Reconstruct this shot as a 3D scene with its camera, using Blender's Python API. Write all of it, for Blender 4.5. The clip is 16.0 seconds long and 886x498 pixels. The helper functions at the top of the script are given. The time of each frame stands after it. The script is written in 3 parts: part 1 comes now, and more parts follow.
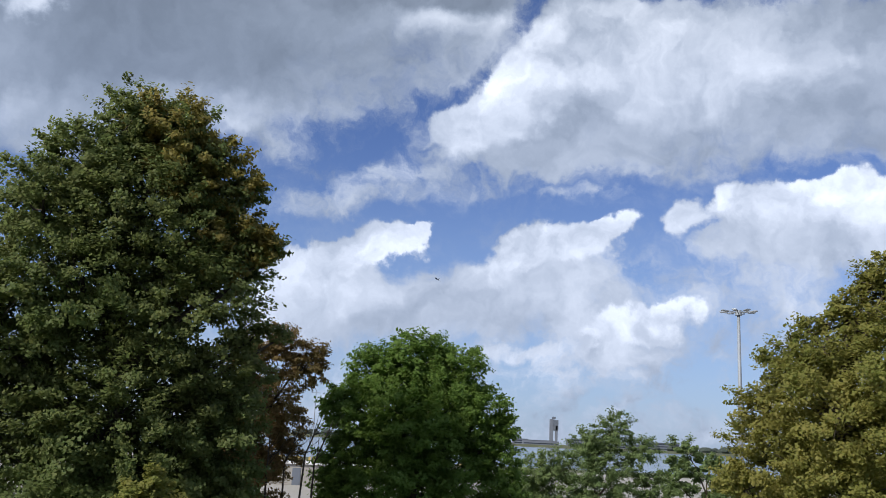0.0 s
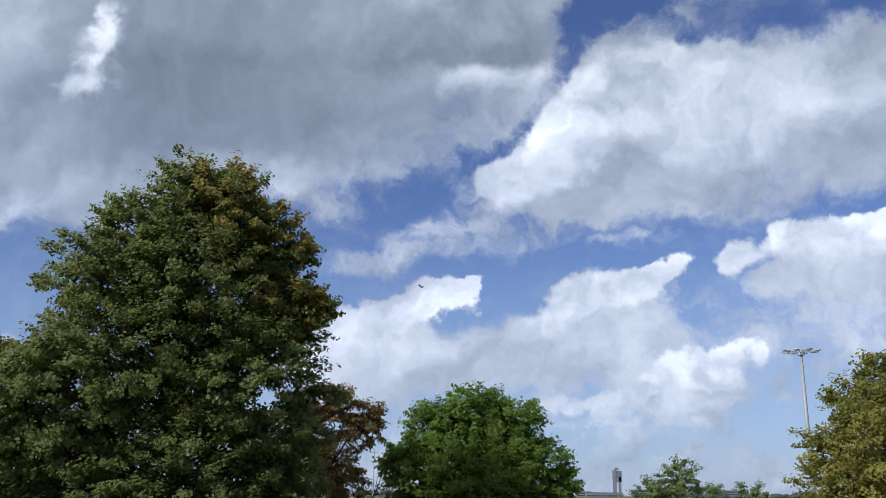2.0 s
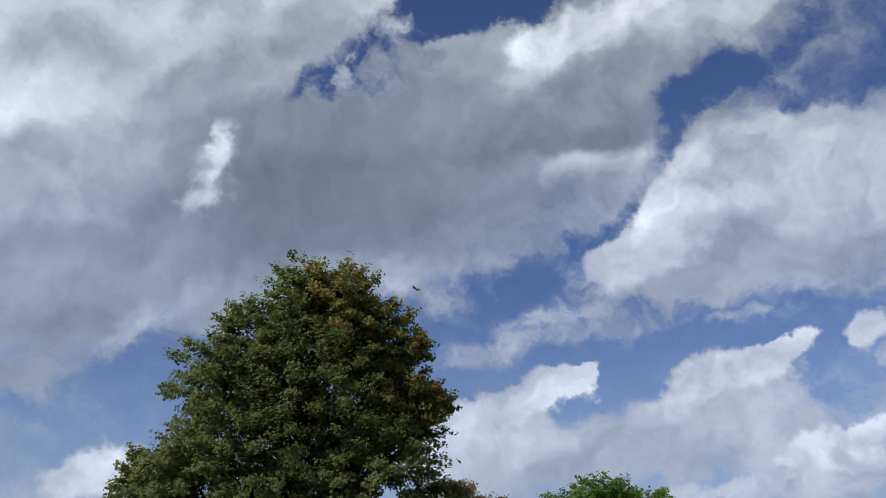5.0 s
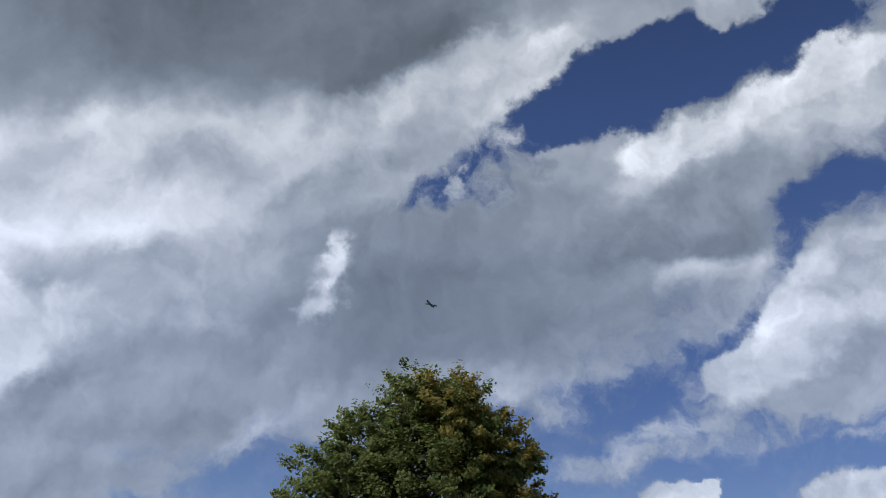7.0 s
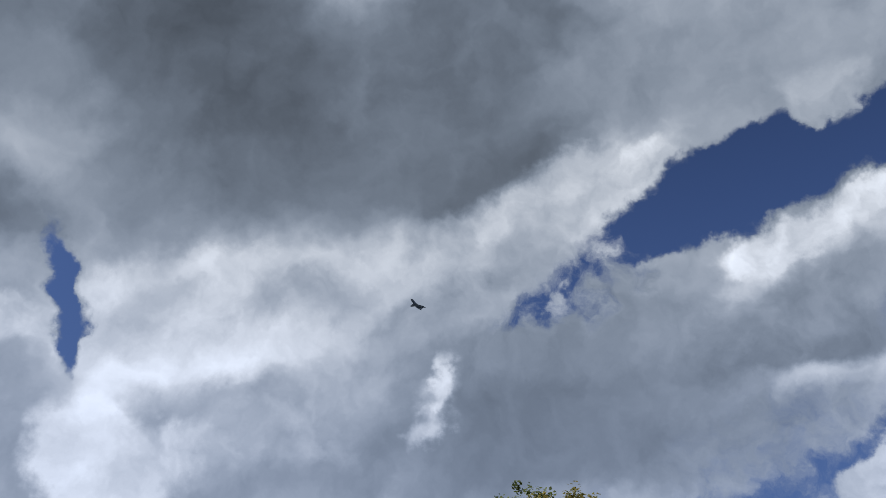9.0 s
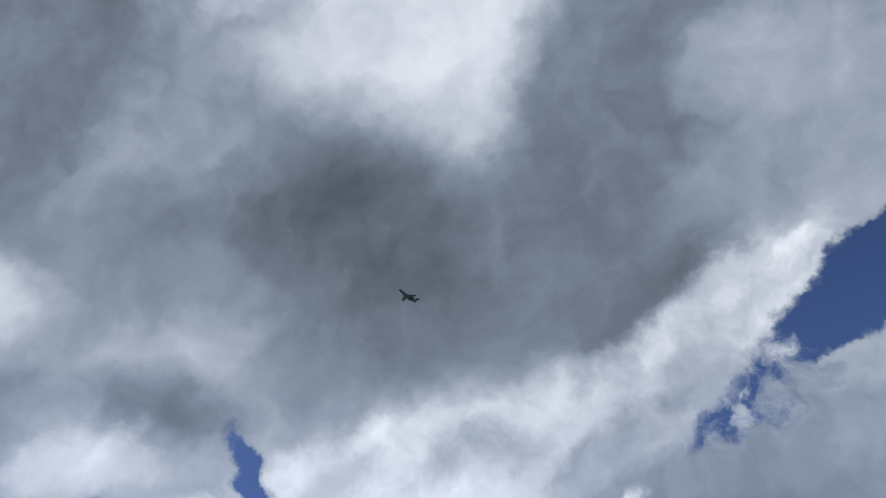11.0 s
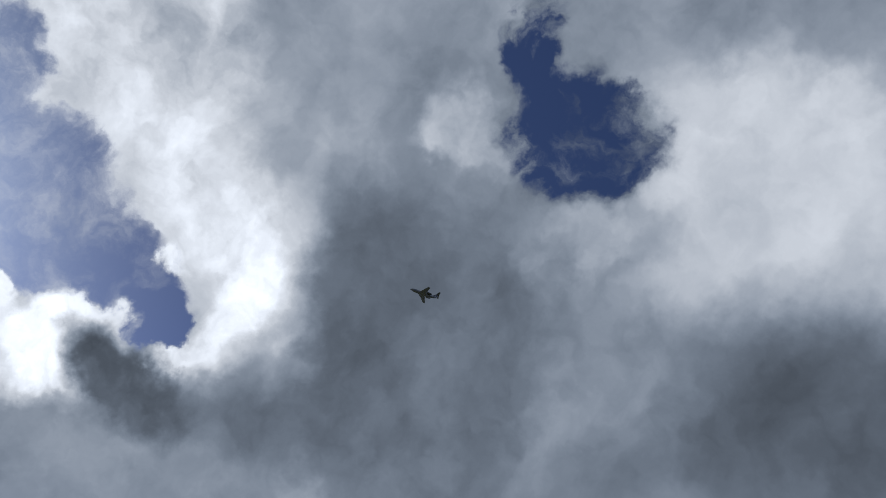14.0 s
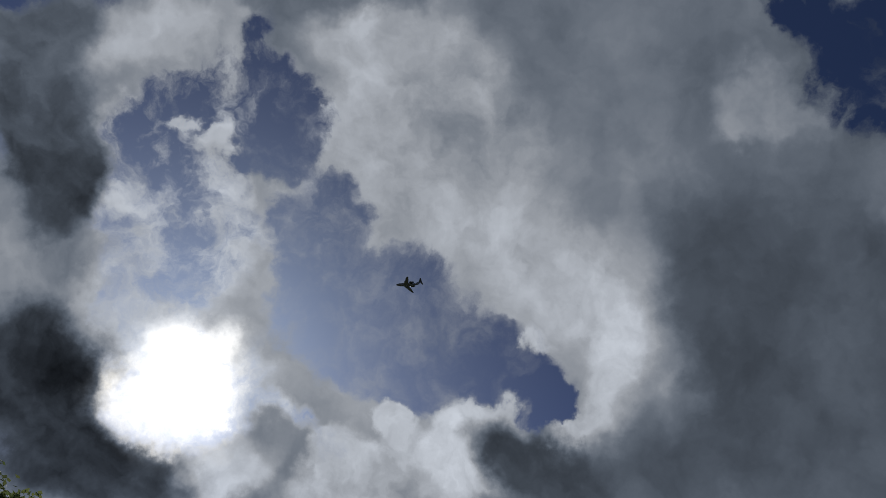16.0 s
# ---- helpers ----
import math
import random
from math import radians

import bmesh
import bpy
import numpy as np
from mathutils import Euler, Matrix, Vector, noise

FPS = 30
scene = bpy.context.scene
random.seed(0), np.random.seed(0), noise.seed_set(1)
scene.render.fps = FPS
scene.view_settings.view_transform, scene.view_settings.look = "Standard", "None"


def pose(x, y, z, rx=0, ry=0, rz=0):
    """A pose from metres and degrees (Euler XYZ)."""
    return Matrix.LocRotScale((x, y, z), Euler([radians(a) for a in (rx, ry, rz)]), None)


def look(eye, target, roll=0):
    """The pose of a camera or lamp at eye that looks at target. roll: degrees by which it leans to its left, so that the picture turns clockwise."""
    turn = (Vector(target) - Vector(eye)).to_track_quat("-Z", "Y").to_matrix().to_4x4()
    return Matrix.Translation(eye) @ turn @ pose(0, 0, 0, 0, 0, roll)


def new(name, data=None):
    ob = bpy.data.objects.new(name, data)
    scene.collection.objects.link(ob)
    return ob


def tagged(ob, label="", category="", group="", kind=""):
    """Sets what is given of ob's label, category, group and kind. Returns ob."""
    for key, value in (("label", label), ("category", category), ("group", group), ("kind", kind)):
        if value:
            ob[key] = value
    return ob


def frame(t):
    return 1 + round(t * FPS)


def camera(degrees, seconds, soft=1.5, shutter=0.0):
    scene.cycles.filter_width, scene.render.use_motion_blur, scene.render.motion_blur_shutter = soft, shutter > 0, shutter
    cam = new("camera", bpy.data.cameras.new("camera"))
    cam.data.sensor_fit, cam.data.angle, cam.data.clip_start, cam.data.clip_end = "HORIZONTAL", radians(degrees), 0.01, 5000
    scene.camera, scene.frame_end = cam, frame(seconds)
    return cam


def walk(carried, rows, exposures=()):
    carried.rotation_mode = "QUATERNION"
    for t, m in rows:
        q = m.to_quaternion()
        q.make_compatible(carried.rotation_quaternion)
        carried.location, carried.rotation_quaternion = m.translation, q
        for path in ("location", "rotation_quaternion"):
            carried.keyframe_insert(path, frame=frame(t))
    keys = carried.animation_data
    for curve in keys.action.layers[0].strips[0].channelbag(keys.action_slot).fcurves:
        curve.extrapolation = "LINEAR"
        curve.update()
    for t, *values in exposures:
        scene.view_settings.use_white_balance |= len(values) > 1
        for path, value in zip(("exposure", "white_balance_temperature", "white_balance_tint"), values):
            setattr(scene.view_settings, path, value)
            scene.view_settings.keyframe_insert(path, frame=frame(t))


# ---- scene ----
# The camera stands on a grassy bank, follows the aircraft and never leaves its place.
EYE = (0.0, 0.0, 6.5)
cam = camera(51.77, 16.0, soft=0.8)
# seconds, turn to the left, tilt up, lean
VIEW = [
    (0, 0.00, 11.70, 2.70),
    (0.5, 0.71, 12.44, 2.27),
    (1, 1.36, 13.33, 1.76),
    (1.5, 2.30, 14.13, 1.18),
    (2, 3.31, 15.00, 0.57),
    (2.5, 4.28, 15.73, 0.03),
    (3, 5.48, 16.57, -0.26),
    (3.5, 6.90, 17.48, -0.41),
    (4, 8.26, 18.60, -0.76),
    (6.5, 15.57, 25.15, 1.22),
    (7, 18.28, 27.38, 2.45),
    (7.5, 20.49, 29.40, 3.40),
    (8, 22.07, 31.02, 3.35),
    (10.5, 35.05, 41.08, 1.36),
    (11, 38.58, 43.37, 0.08),
    (11.5, 42.65, 45.89, -0.87),
    (12, 48.66, 48.64, -0.58),
    (12.5, 55.02, 51.52, 3.11),
    (13, 62.56, 53.67, 4.58),
    (13.5, 70.35, 54.91, 9.45),
    (14, 79.81, 55.80, 11.38),
    (14.5, 89.43, 56.34, 13.62),
    (15, 98.95, 55.99, 15.70),
    (15.5, 108.01, 54.66, 17.45),
    (16, 115.93, 53.15, 18.93),
]
walk(cam, [(t, pose(*EYE, 90 + tilt, 0, turn) @ pose(0, 0, 0, 0, 0, lean)) for t, turn, tilt, lean in VIEW],
     exposures=[(0, 0.15), (2.0, 0.12), (3.5, 0.06), (4, -0.18), (7, -0.25), (8.2, -0.3), (10.5, -0.1), (12.0, -0.05), (13.0, -0.08), (13.5, -0.1), (14.0, -0.35), (14.5, -0.5), (15.0, -1.02), (15.4, -1.3), (16.0, -1.3)])

# ---- sky and sun ----
SUN_AZ, SUN_EL = 131.4, 38.9


def heading(az, el):
    a, e = radians(az), radians(el)
    return Vector((-math.sin(a) * math.cos(e), math.cos(a) * math.cos(e), math.sin(e)))


world = bpy.data.worlds.new("sky")
scene.world = world
world.use_nodes = True
sky_nodes, sky_links = world.node_tree.nodes, world.node_tree.links
sky_nodes.clear()


def sky_node(kind, **values):
    n = sky_nodes.new("ShaderNode" + kind)
    for key, v in values.items():
        setattr(n, key, v)
    return n


def feed(socket, v):
    if isinstance(v, (int, float, tuple)):
        socket.default_value = v
    else:
        sky_links.new(v, socket)


def calc(op, *args, clamp=False):
    n = sky_node("Math", operation=op, use_clamp=clamp)
    for k, v in enumerate(args):
        feed(n.inputs[k], v)
    return n.outputs[0]


def vec(op, *args):
    n = sky_node("VectorMath", operation=op)
    for k, v in enumerate(args):
        feed(n.inputs[k], v)
    return n.outputs["Value"] if op in ("LENGTH", "DOT_PRODUCT") else n.outputs[0]


def grain(vector, scale, detail, rough=0.55, colour=False):
    n = sky_node("TexNoise")
    feed(n.inputs["Vector"], vector)
    n.inputs["Scale"].default_value, n.inputs["Detail"].default_value, n.inputs["Roughness"].default_value = scale, detail, rough
    return n.outputs["Color" if colour else "Fac"]


def ease(v, a, b, c=0.0, d=1.0):
    n = sky_node("MapRange", interpolation_type="SMOOTHSTEP")
    for k, value in enumerate((v, a, b, c, d)):
        feed(n.inputs[k], value)
    return n.outputs[0]


way = sky_node("TexCoord").outputs["Generated"]
swirl = vec("SUBTRACT", grain(way, 6.0, 5, 0.5, True), (0.5, 0.5, 0.5))
curl = vec("SUBTRACT", grain(way, 24.0, 6, 0.6, True), (0.5, 0.5, 0.5))


def scaled(v, amount):
    out = vec("SCALE", v)
    feed(out.node.inputs["Scale"], amount)
    return out


bent = vec("ADD", way, vec("ADD", scaled(swirl, 0.10), scaled(curl, 0.046)))


def oval(vector, az, el, a, b, tilt, profile):
    """1 at the middle of an oval of the sky, falling to 0 at its rim; degrees."""
    c = heading(az, el)
    right = Vector((math.cos(radians(az)), math.sin(radians(az)), 0))
    up = right.cross(c) * -1 if right.cross(c).z < 0 else right.cross(c)
    u = right * math.cos(radians(tilt)) + up * math.sin(radians(tilt))
    w = c.cross(u)
    m = sky_node("Mapping", vector_type="TEXTURE")
    feed(m.inputs["Vector"], vector)
    m.inputs["Location"].default_value = c
    m.inputs["Rotation"].default_value = Matrix((u, w, c)).transposed().to_euler()
    m.inputs["Scale"].default_value = (math.sin(radians(min(a, 85))), math.sin(radians(min(b, 85))), 1.2)
    g = sky_node("TexGradient", gradient_type=profile)
    sky_links.new(m.outputs[0], g.inputs[0])
    return g.outputs["Fac"]


parts = sky_node("SeparateXYZ")
sky_links.new(way, parts.inputs[0])
rise = calc("MAXIMUM", parts.outputs[2], 0.0)
billow = grain(bent, 9.0, 9, 0.56)
fine = grain(bent, 34.0, 7, 0.6)
broad = grain(way, 3.2, 3, 0.5)


def packed(a, b, c):
    n = sky_node("CombineXYZ")
    for k, v in enumerate((a, b, c)):
        feed(n.inputs[k], v)
    return n.outputs[0]


# cover, lightness and roughness of the sky; broken cloud where nothing else is said
state = {"sky": packed(ease(broad, 0.4, 0.6), 0.72, 0.4)}


def puff(az, el, a, b, tilt, cover, light, soft, rough):
    """A bank of cloud (or a break in it, where cover is low), laid over those before it; degrees."""
    wide = 1 + 0.5 * soft / b
    g = oval(bent, az, el, a * wide, b * wide, tilt, "SPHERICAL")
    mask = ease(g, 0.0, min(1.0, soft / b / wide))
    n = sky_node("Mix", data_type="VECTOR")
    feed(n.inputs["Factor"], mask)
    sky_links.new(state["sky"], n.inputs[4])
    n.inputs[5].default_value = (cover, light, rough)
    state["sky"] = n.outputs[1]


# ---- cloud cover ----
# azimuth to the left of the bay, height, half length, half width, slant, cover, lightness, soft rim, roughness
puff(52.9, 52.4, 77.99, 39.00, 2, 1.00, 0.55, 17.73, 0.30)
puff(72.5, 56.1, 53.06, 42.45, 5, 1.00, 0.61, 14.15, 0.30)
puff(58.3, 43.2, 44.01, 23.70, 18, 1.00, 0.58, 13.54, 0.30)
puff(38.2, 31.8, 33.76, 14.18, 24, 1.00, 0.69, 5.40, 0.30)
puff(-4.2, 11.5, 53.06, 10.26, -6, 0.14, 0.71, 4.24, 0.40)
puff(-11.4, 3.4, 30.97, 4.13, 2, 0.45, 0.76, 5.85, 0.70)
puff(23.8, 4.5, 16.12, 1.93, 5, 0.40, 0.72, 3.22, 0.40)
puff(23.4, 22.8, 20.59, 6.11, 6, 0.90, 0.71, 4.83, 0.30)
puff(7.6, 23.8, 10.32, 4.13, 6, 0.90, 0.71, 3.78, 0.40)
puff(5.9, 21.4, 4.17, 2.09, 10, 0.80, 0.67, 2.78, 0.40)
puff(0.0, 24.1, 2.77, 1.32, -2, 0.92, 0.76, 1.39, 0.60)
puff(26.0, 16.7, 3.83, 2.24, 11, 0.60, 0.71, 2.56, 0.30)
puff(10.4, 17.9, 4.17, 0.90, -27, 0.70, 0.71, 1.56, 0.50)
puff(5.2, 17.3, 1.93, 0.91, 19, 0.78, 0.73, 1.23, 0.60)
puff(30.6, 21.9, 24.24, 6.58, 15, 1.00, 0.64, 3.12, 0.35)
puff(14.4, 25.7, 14.15, 6.02, 6, 1.00, 0.59, 3.18, 0.30)
puff(2.7, 28.5, 6.20, 4.13, 18, 0.97, 0.56, 2.75, 0.40)
puff(0.4, 25.4, 3.92, 1.02, 5, 0.96, 0.79, 1.09, 0.60)
puff(5.7, 22.5, 5.54, 2.08, 10, 0.72, 0.61, 3.12, 0.40)
puff(13.6, 19.4, 5.60, 1.26, -7, 0.82, 0.72, 1.75, 0.50)
puff(8.5, 18.2, 2.94, 0.76, -13, 0.68, 0.76, 1.21, 0.50)
puff(4.6, 17.9, 1.71, 0.96, 33, 0.65, 0.72, 1.19, 0.50)
puff(0.4, 18.5, 8.74, 2.08, 9, 0.12, 0.63, 2.69, 0.50)
puff(6.9, 15.5, 3.92, 0.58, 21, 0.60, 0.78, 1.02, 0.50)
puff(3.0, 16.6, 2.20, 0.37, 6, 0.60, 0.76, 0.68, 0.50)
puff(38.4, 16.4, 8.57, 2.64, 3, 1.00, 0.58, 2.97, 0.30)
puff(40.5, 11.6, 7.96, 1.59, 7, 1.00, 0.64, 1.91, 0.30)
puff(30.1, 13.4, 3.04, 1.86, 31, 0.10, 0.63, 2.70, 0.40)
puff(29.1, 16.0, 3.08, 0.96, 36, 0.75, 0.76, 2.05, 0.50)
puff(48.5, 40.1, 13.80, 5.59, 20, 1.00, 0.70, 4.93, 0.25)
puff(39.8, 38.4, 7.87, 3.42, 19, 1.00, 0.53, 6.16, 0.20)
puff(25.6, 43.3, 10.42, 2.78, 15, 1.00, 0.69, 3.82, 0.30)
puff(6.6, 44.2, 11.81, 2.36, 4, 1.00, 0.70, 3.04, 0.30)
puff(42.1, 27.9, 7.94, 3.97, 14, 1.00, 0.95, 4.30, 0.40)
puff(43.1, 28.3, 7.77, 3.38, 8, 1.00, 0.99, 2.70, 0.50)
puff(46.5, 19.2, 2.90, 4.84, 11, 1.00, 0.94, 2.26, 0.50)
puff(29.3, 33.2, 7.77, 2.19, 29, 1.00, 0.88, 2.82, 0.50)
puff(18.9, 36.5, 9.45, 2.52, 27, 1.00, 0.94, 2.10, 0.60)
puff(17.5, 38.7, 4.21, 2.11, 20, 1.00, 0.98, 1.23, 0.70)
puff(11.6, 39.7, 2.60, 1.25, 34, 1.00, 0.97, 0.76, 0.80)
puff(20.5, 35.5, 5.31, 2.12, 27, 1.00, 0.80, 2.83, 0.50)
puff(35.9, 22.9, 7.56, 2.58, 21, 1.00, 0.73, 3.09, 0.50)
puff(42.3, 20.9, 2.00, 1.33, 32, 1.00, 0.88, 1.33, 0.70)
puff(33.9, 21.8, 2.41, 0.86, -22, 1.00, 0.79, 1.38, 0.70)
puff(20.1, 23.5, 11.57, 3.51, 7, 1.00, 0.54, 4.21, 0.20)
puff(36.1, 17.8, 7.75, 1.85, 22, 1.00, 0.63, 2.36, 0.30)
puff(2.8, 38.2, 7.09, 2.63, 13, 0.00, 0.64, 1.01, 0.70)
puff(-6.7, 39.2, 5.13, 1.60, 5, 0.00, 0.64, 1.09, 0.70)
puff(10.8, 36.0, 2.78, 1.81, 26, 0.00, 0.64, 1.04, 0.80)
puff(-3.8, 41.8, 1.95, 1.46, -45, 0.92, 0.68, 0.97, 0.60)
puff(15.8, 32.8, 4.23, 1.69, 36, 0.45, 0.67, 2.12, 0.90)
puff(19.6, 30.1, 2.48, 0.92, 18, 0.22, 0.63, 1.59, 0.90)
puff(10.6, 32.9, 1.26, 0.98, 69, 0.80, 0.67, 0.98, 0.80)
puff(14.5, 31.4, 1.06, 1.77, 0, 0.75, 0.63, 1.06, 0.80)
puff(17.0, 31.0, 0.64, 1.24, 2, 0.70, 0.69, 0.78, 0.80)
puff(-3.7, 33.3, 8.68, 2.84, 18, 1.00, 0.83, 1.33, 0.60)
puff(-1.8, 30.8, 7.09, 2.09, 9, 0.97, 0.61, 2.03, 0.40)
puff(1.7, 34.0, 3.24, 1.37, 5, 1.00, 0.88, 0.68, 0.80)
puff(-4.4, 35.5, 3.64, 1.32, 18, 1.00, 0.91, 0.66, 0.80)
puff(-10.0, 36.6, 3.52, 1.34, 13, 1.00, 0.94, 0.64, 0.80)
puff(-9.9, 33.0, 2.25, 1.45, 25, 0.85, 0.79, 1.45, 0.70)
puff(-9.9, 29.9, 4.18, 1.16, 18, 0.10, 0.63, 1.61, 0.70)
puff(-5.2, 26.7, 2.49, 0.80, 53, 0.15, 0.63, 1.33, 0.80)
puff(-3.2, 22.7, 2.00, 0.73, 40, 0.20, 0.63, 1.33, 0.80)
puff(1.7, 19.7, 4.41, 0.75, 17, 0.25, 0.63, 1.70, 0.60)
puff(26.8, 24.7, 1.76, 0.84, 71, 0.80, 0.80, 1.19, 0.80)
puff(26.5, 26.0, 1.27, 0.46, 86, 1.00, 0.97, 0.70, 0.90)
puff(26.9, 24.2, 0.77, 0.39, 36, 1.00, 0.94, 0.70, 0.90)
puff(27.2, 22.7, 0.91, 0.56, 36, 0.90, 0.84, 0.84, 0.80)
puff(-24.5, 21.5, 6.41, 4.81, -7, 0.95, 0.66, 2.88, 0.40)
puff(-13.0, 21.0, 10.93, 3.35, 12, 1.00, 0.74, 2.05, 0.60)
puff(-9.8, 18.8, 9.03, 1.67, 4, 0.92, 0.68, 3.12, 0.45)
puff(-18.2, 18.4, 6.38, 1.61, -3, 0.85, 0.67, 3.36, 0.45)
puff(-3.9, 20.3, 4.90, 1.92, 29, 1.00, 0.80, 0.98, 0.70)
puff(-16.6, 23.4, 5.01, 2.67, -4, 1.00, 0.78, 2.34, 0.60)
puff(-9.0, 23.9, 5.14, 2.57, 9, 1.00, 0.83, 1.37, 0.80)
puff(-4.4, 22.7, 3.47, 0.90, 43, 1.00, 0.85, 0.69, 0.80)
puff(-1.3, 19.4, 2.46, 0.77, 14, 1.00, 0.80, 0.84, 0.70)
puff(6.9, 14.8, 4.92, 0.70, 13, 0.66, 0.73, 1.06, 0.50)
puff(2.2, 15.6, 1.49, 0.39, -5, 0.60, 0.72, 0.64, 0.50)
puff(-2.0, 16.1, 2.30, 0.32, 7, 0.42, 0.71, 0.57, 0.50)
puff(-7.7, 15.6, 2.98, 0.32, -2, 0.45, 0.71, 0.56, 0.50)
puff(-22.2, 10.1, 6.25, 1.25, 5, 0.62, 0.77, 1.81, 0.40)
puff(-19.0, 8.8, 8.05, 1.34, 4, 0.55, 0.77, 2.01, 0.40)
puff(-22.3, 13.0, 5.76, 2.24, -6, 1.00, 0.83, 0.82, 0.80)
puff(-21.3, 11.7, 5.30, 0.99, -2, 0.97, 0.74, 1.13, 0.50)
puff(-18.1, 14.4, 1.76, 1.42, -2, 1.00, 0.87, 0.61, 0.90)
puff(-23.9, 14.6, 3.90, 0.98, -1, 1.00, 0.87, 0.59, 0.90)
puff(-14.8, 13.7, 1.17, 1.17, -1, 0.90, 0.79, 0.76, 0.70)
puff(-3.6, 7.6, 7.77, 1.41, 2, 0.82, 0.72, 1.94, 0.40)
puff(5.6, 7.6, 7.39, 2.04, 3, 0.95, 0.72, 2.11, 0.40)
puff(7.9, 9.0, 4.21, 2.63, 16, 1.00, 0.79, 1.26, 0.60)
puff(6.6, 11.2, 3.95, 1.48, 26, 1.00, 0.85, 0.70, 0.80)
puff(3.4, 12.1, 2.05, 1.27, 21, 1.00, 0.87, 0.57, 0.90)
puff(1.8, 13.0, 0.78, 0.60, 23, 1.00, 0.86, 0.39, 0.90)
puff(-2.5, 9.4, 7.08, 1.77, 8, 0.96, 0.74, 1.77, 0.50)
puff(-7.8, 9.4, 4.04, 1.76, 1, 0.88, 0.77, 1.76, 0.50)
puff(-4.2, 11.0, 3.18, 1.27, 27, 1.00, 0.80, 0.88, 0.70)
puff(-6.3, 12.0, 3.70, 1.48, 1, 1.00, 0.84, 0.63, 0.90)
puff(-8.8, 11.7, 2.10, 1.26, 1, 1.00, 0.81, 0.70, 0.80)
puff(-10.8, 12.8, 1.26, 0.70, 39, 1.00, 0.84, 0.45, 0.90)
puff(-12.4, 10.0, 1.46, 0.83, 31, 0.62, 0.73, 1.11, 0.60)
puff(-14.9, 10.3, 2.06, 0.62, 8, 0.42, 0.71, 1.03, 0.50)
puff(-12.0, 6.5, 4.15, 1.52, 9, 0.72, 0.74, 1.38, 0.50)
puff(-11.2, 5.5, 2.60, 0.62, 2, 0.88, 0.80, 0.76, 0.70)
puff(-12.0, 7.3, 2.70, 0.87, 15, 1.00, 0.89, 0.55, 0.90)
puff(-13.7, 8.1, 1.03, 0.59, 16, 1.00, 0.90, 0.41, 0.90)
puff(-9.6, 6.2, 1.11, 0.45, 2, 0.92, 0.87, 0.49, 0.90)
puff(-5.1, 5.2, 1.83, 0.46, 2, 0.80, 0.80, 0.63, 0.70)
puff(-5.5, 3.8, 1.47, 0.38, 2, 0.62, 0.77, 0.56, 0.60)
puff(-15.4, 5.8, 1.43, 0.37, 1, 0.55, 0.77, 0.61, 0.60)
puff(-10.3, 3.0, 2.41, 0.31, 4, 0.45, 0.77, 0.55, 0.50)
puff(31.5, 6.9, 2.71, 1.34, 14, 0.97, 0.89, 0.96, 0.70)
puff(21.4, 46.8, 6.60, 13.20, -22, 1.00, 0.46, 7.26, 0.20)
puff(38.2, 39.2, 6.82, 3.07, -8, 1.00, 0.45, 5.80, 0.20)
puff(62.4, 44.0, 10.51, 4.55, 8, 1.00, 0.53, 5.60, 0.20)
puff(61.1, 44.3, 9.37, 7.36, 20, 1.00, 0.57, 5.35, 0.20)
puff(71.9, 47.5, 5.70, 3.48, 30, 1.00, 0.71, 3.48, 0.30)
puff(5.2, 50.2, 6.22, 3.28, -22, 1.00, 0.69, 3.93, 0.30)
puff(8.9, 45.2, 8.03, 2.68, -2, 1.00, 0.59, 3.68, 0.25)
puff(20.7, 51.3, 3.09, 5.84, -10, 1.00, 0.52, 3.44, 0.20)
puff(40.2, 39.5, 7.78, 3.54, 20, 1.00, 0.53, 7.07, 0.20)
puff(58.4, 32.0, 4.31, 1.99, 4, 1.00, 0.51, 2.99, 0.20)
puff(19.2, 37.7, 8.65, 1.52, 30, 1.00, 0.85, 1.90, 0.60)
puff(10.7, 40.3, 2.36, 1.21, 29, 1.00, 0.91, 0.67, 0.80)
puff(23.5, 32.0, 6.22, 1.52, 25, 1.00, 0.66, 2.42, 0.50)
puff(43.5, 28.5, 6.87, 2.75, 9, 1.00, 0.85, 2.75, 0.50)
puff(35.7, 30.4, 2.79, 1.22, 21, 1.00, 0.71, 2.44, 0.50)
puff(62.9, 27.5, 3.49, 1.59, 15, 1.00, 0.87, 2.22, 0.40)
puff(55.5, 25.5, 4.24, 1.50, 19, 1.00, 0.85, 0.91, 0.70)
puff(51.6, 28.7, 4.04, 1.01, -61, 0.02, 0.60, 0.88, 0.80)
puff(49.7, 26.1, 1.51, 0.67, -59, 0.00, 0.60, 0.67, 0.80)
puff(62.1, 24.2, 1.56, 0.94, 13, 0.10, 0.60, 1.13, 0.80)
puff(83.5, 54.3, 3.37, 6.74, 27, 1.00, 0.59, 4.38, 0.20)
puff(98.2, 53.9, 4.11, 3.48, 41, 1.00, 0.84, 2.85, 0.40)
puff(86.9, 42.0, 5.17, 6.47, 26, 1.00, 0.65, 4.85, 0.30)
puff(72.3, 35.5, 3.66, 2.99, 13, 1.00, 0.81, 3.66, 0.20)
puff(84.9, 35.7, 2.84, 3.79, 22, 1.00, 0.80, 3.16, 0.30)
puff(77.5, 44.2, 4.74, 1.22, 46, 1.00, 0.49, 2.37, 0.30)
puff(43.7, 59.6, 7.68, 4.88, -14, 1.00, 0.88, 3.84, 0.35)
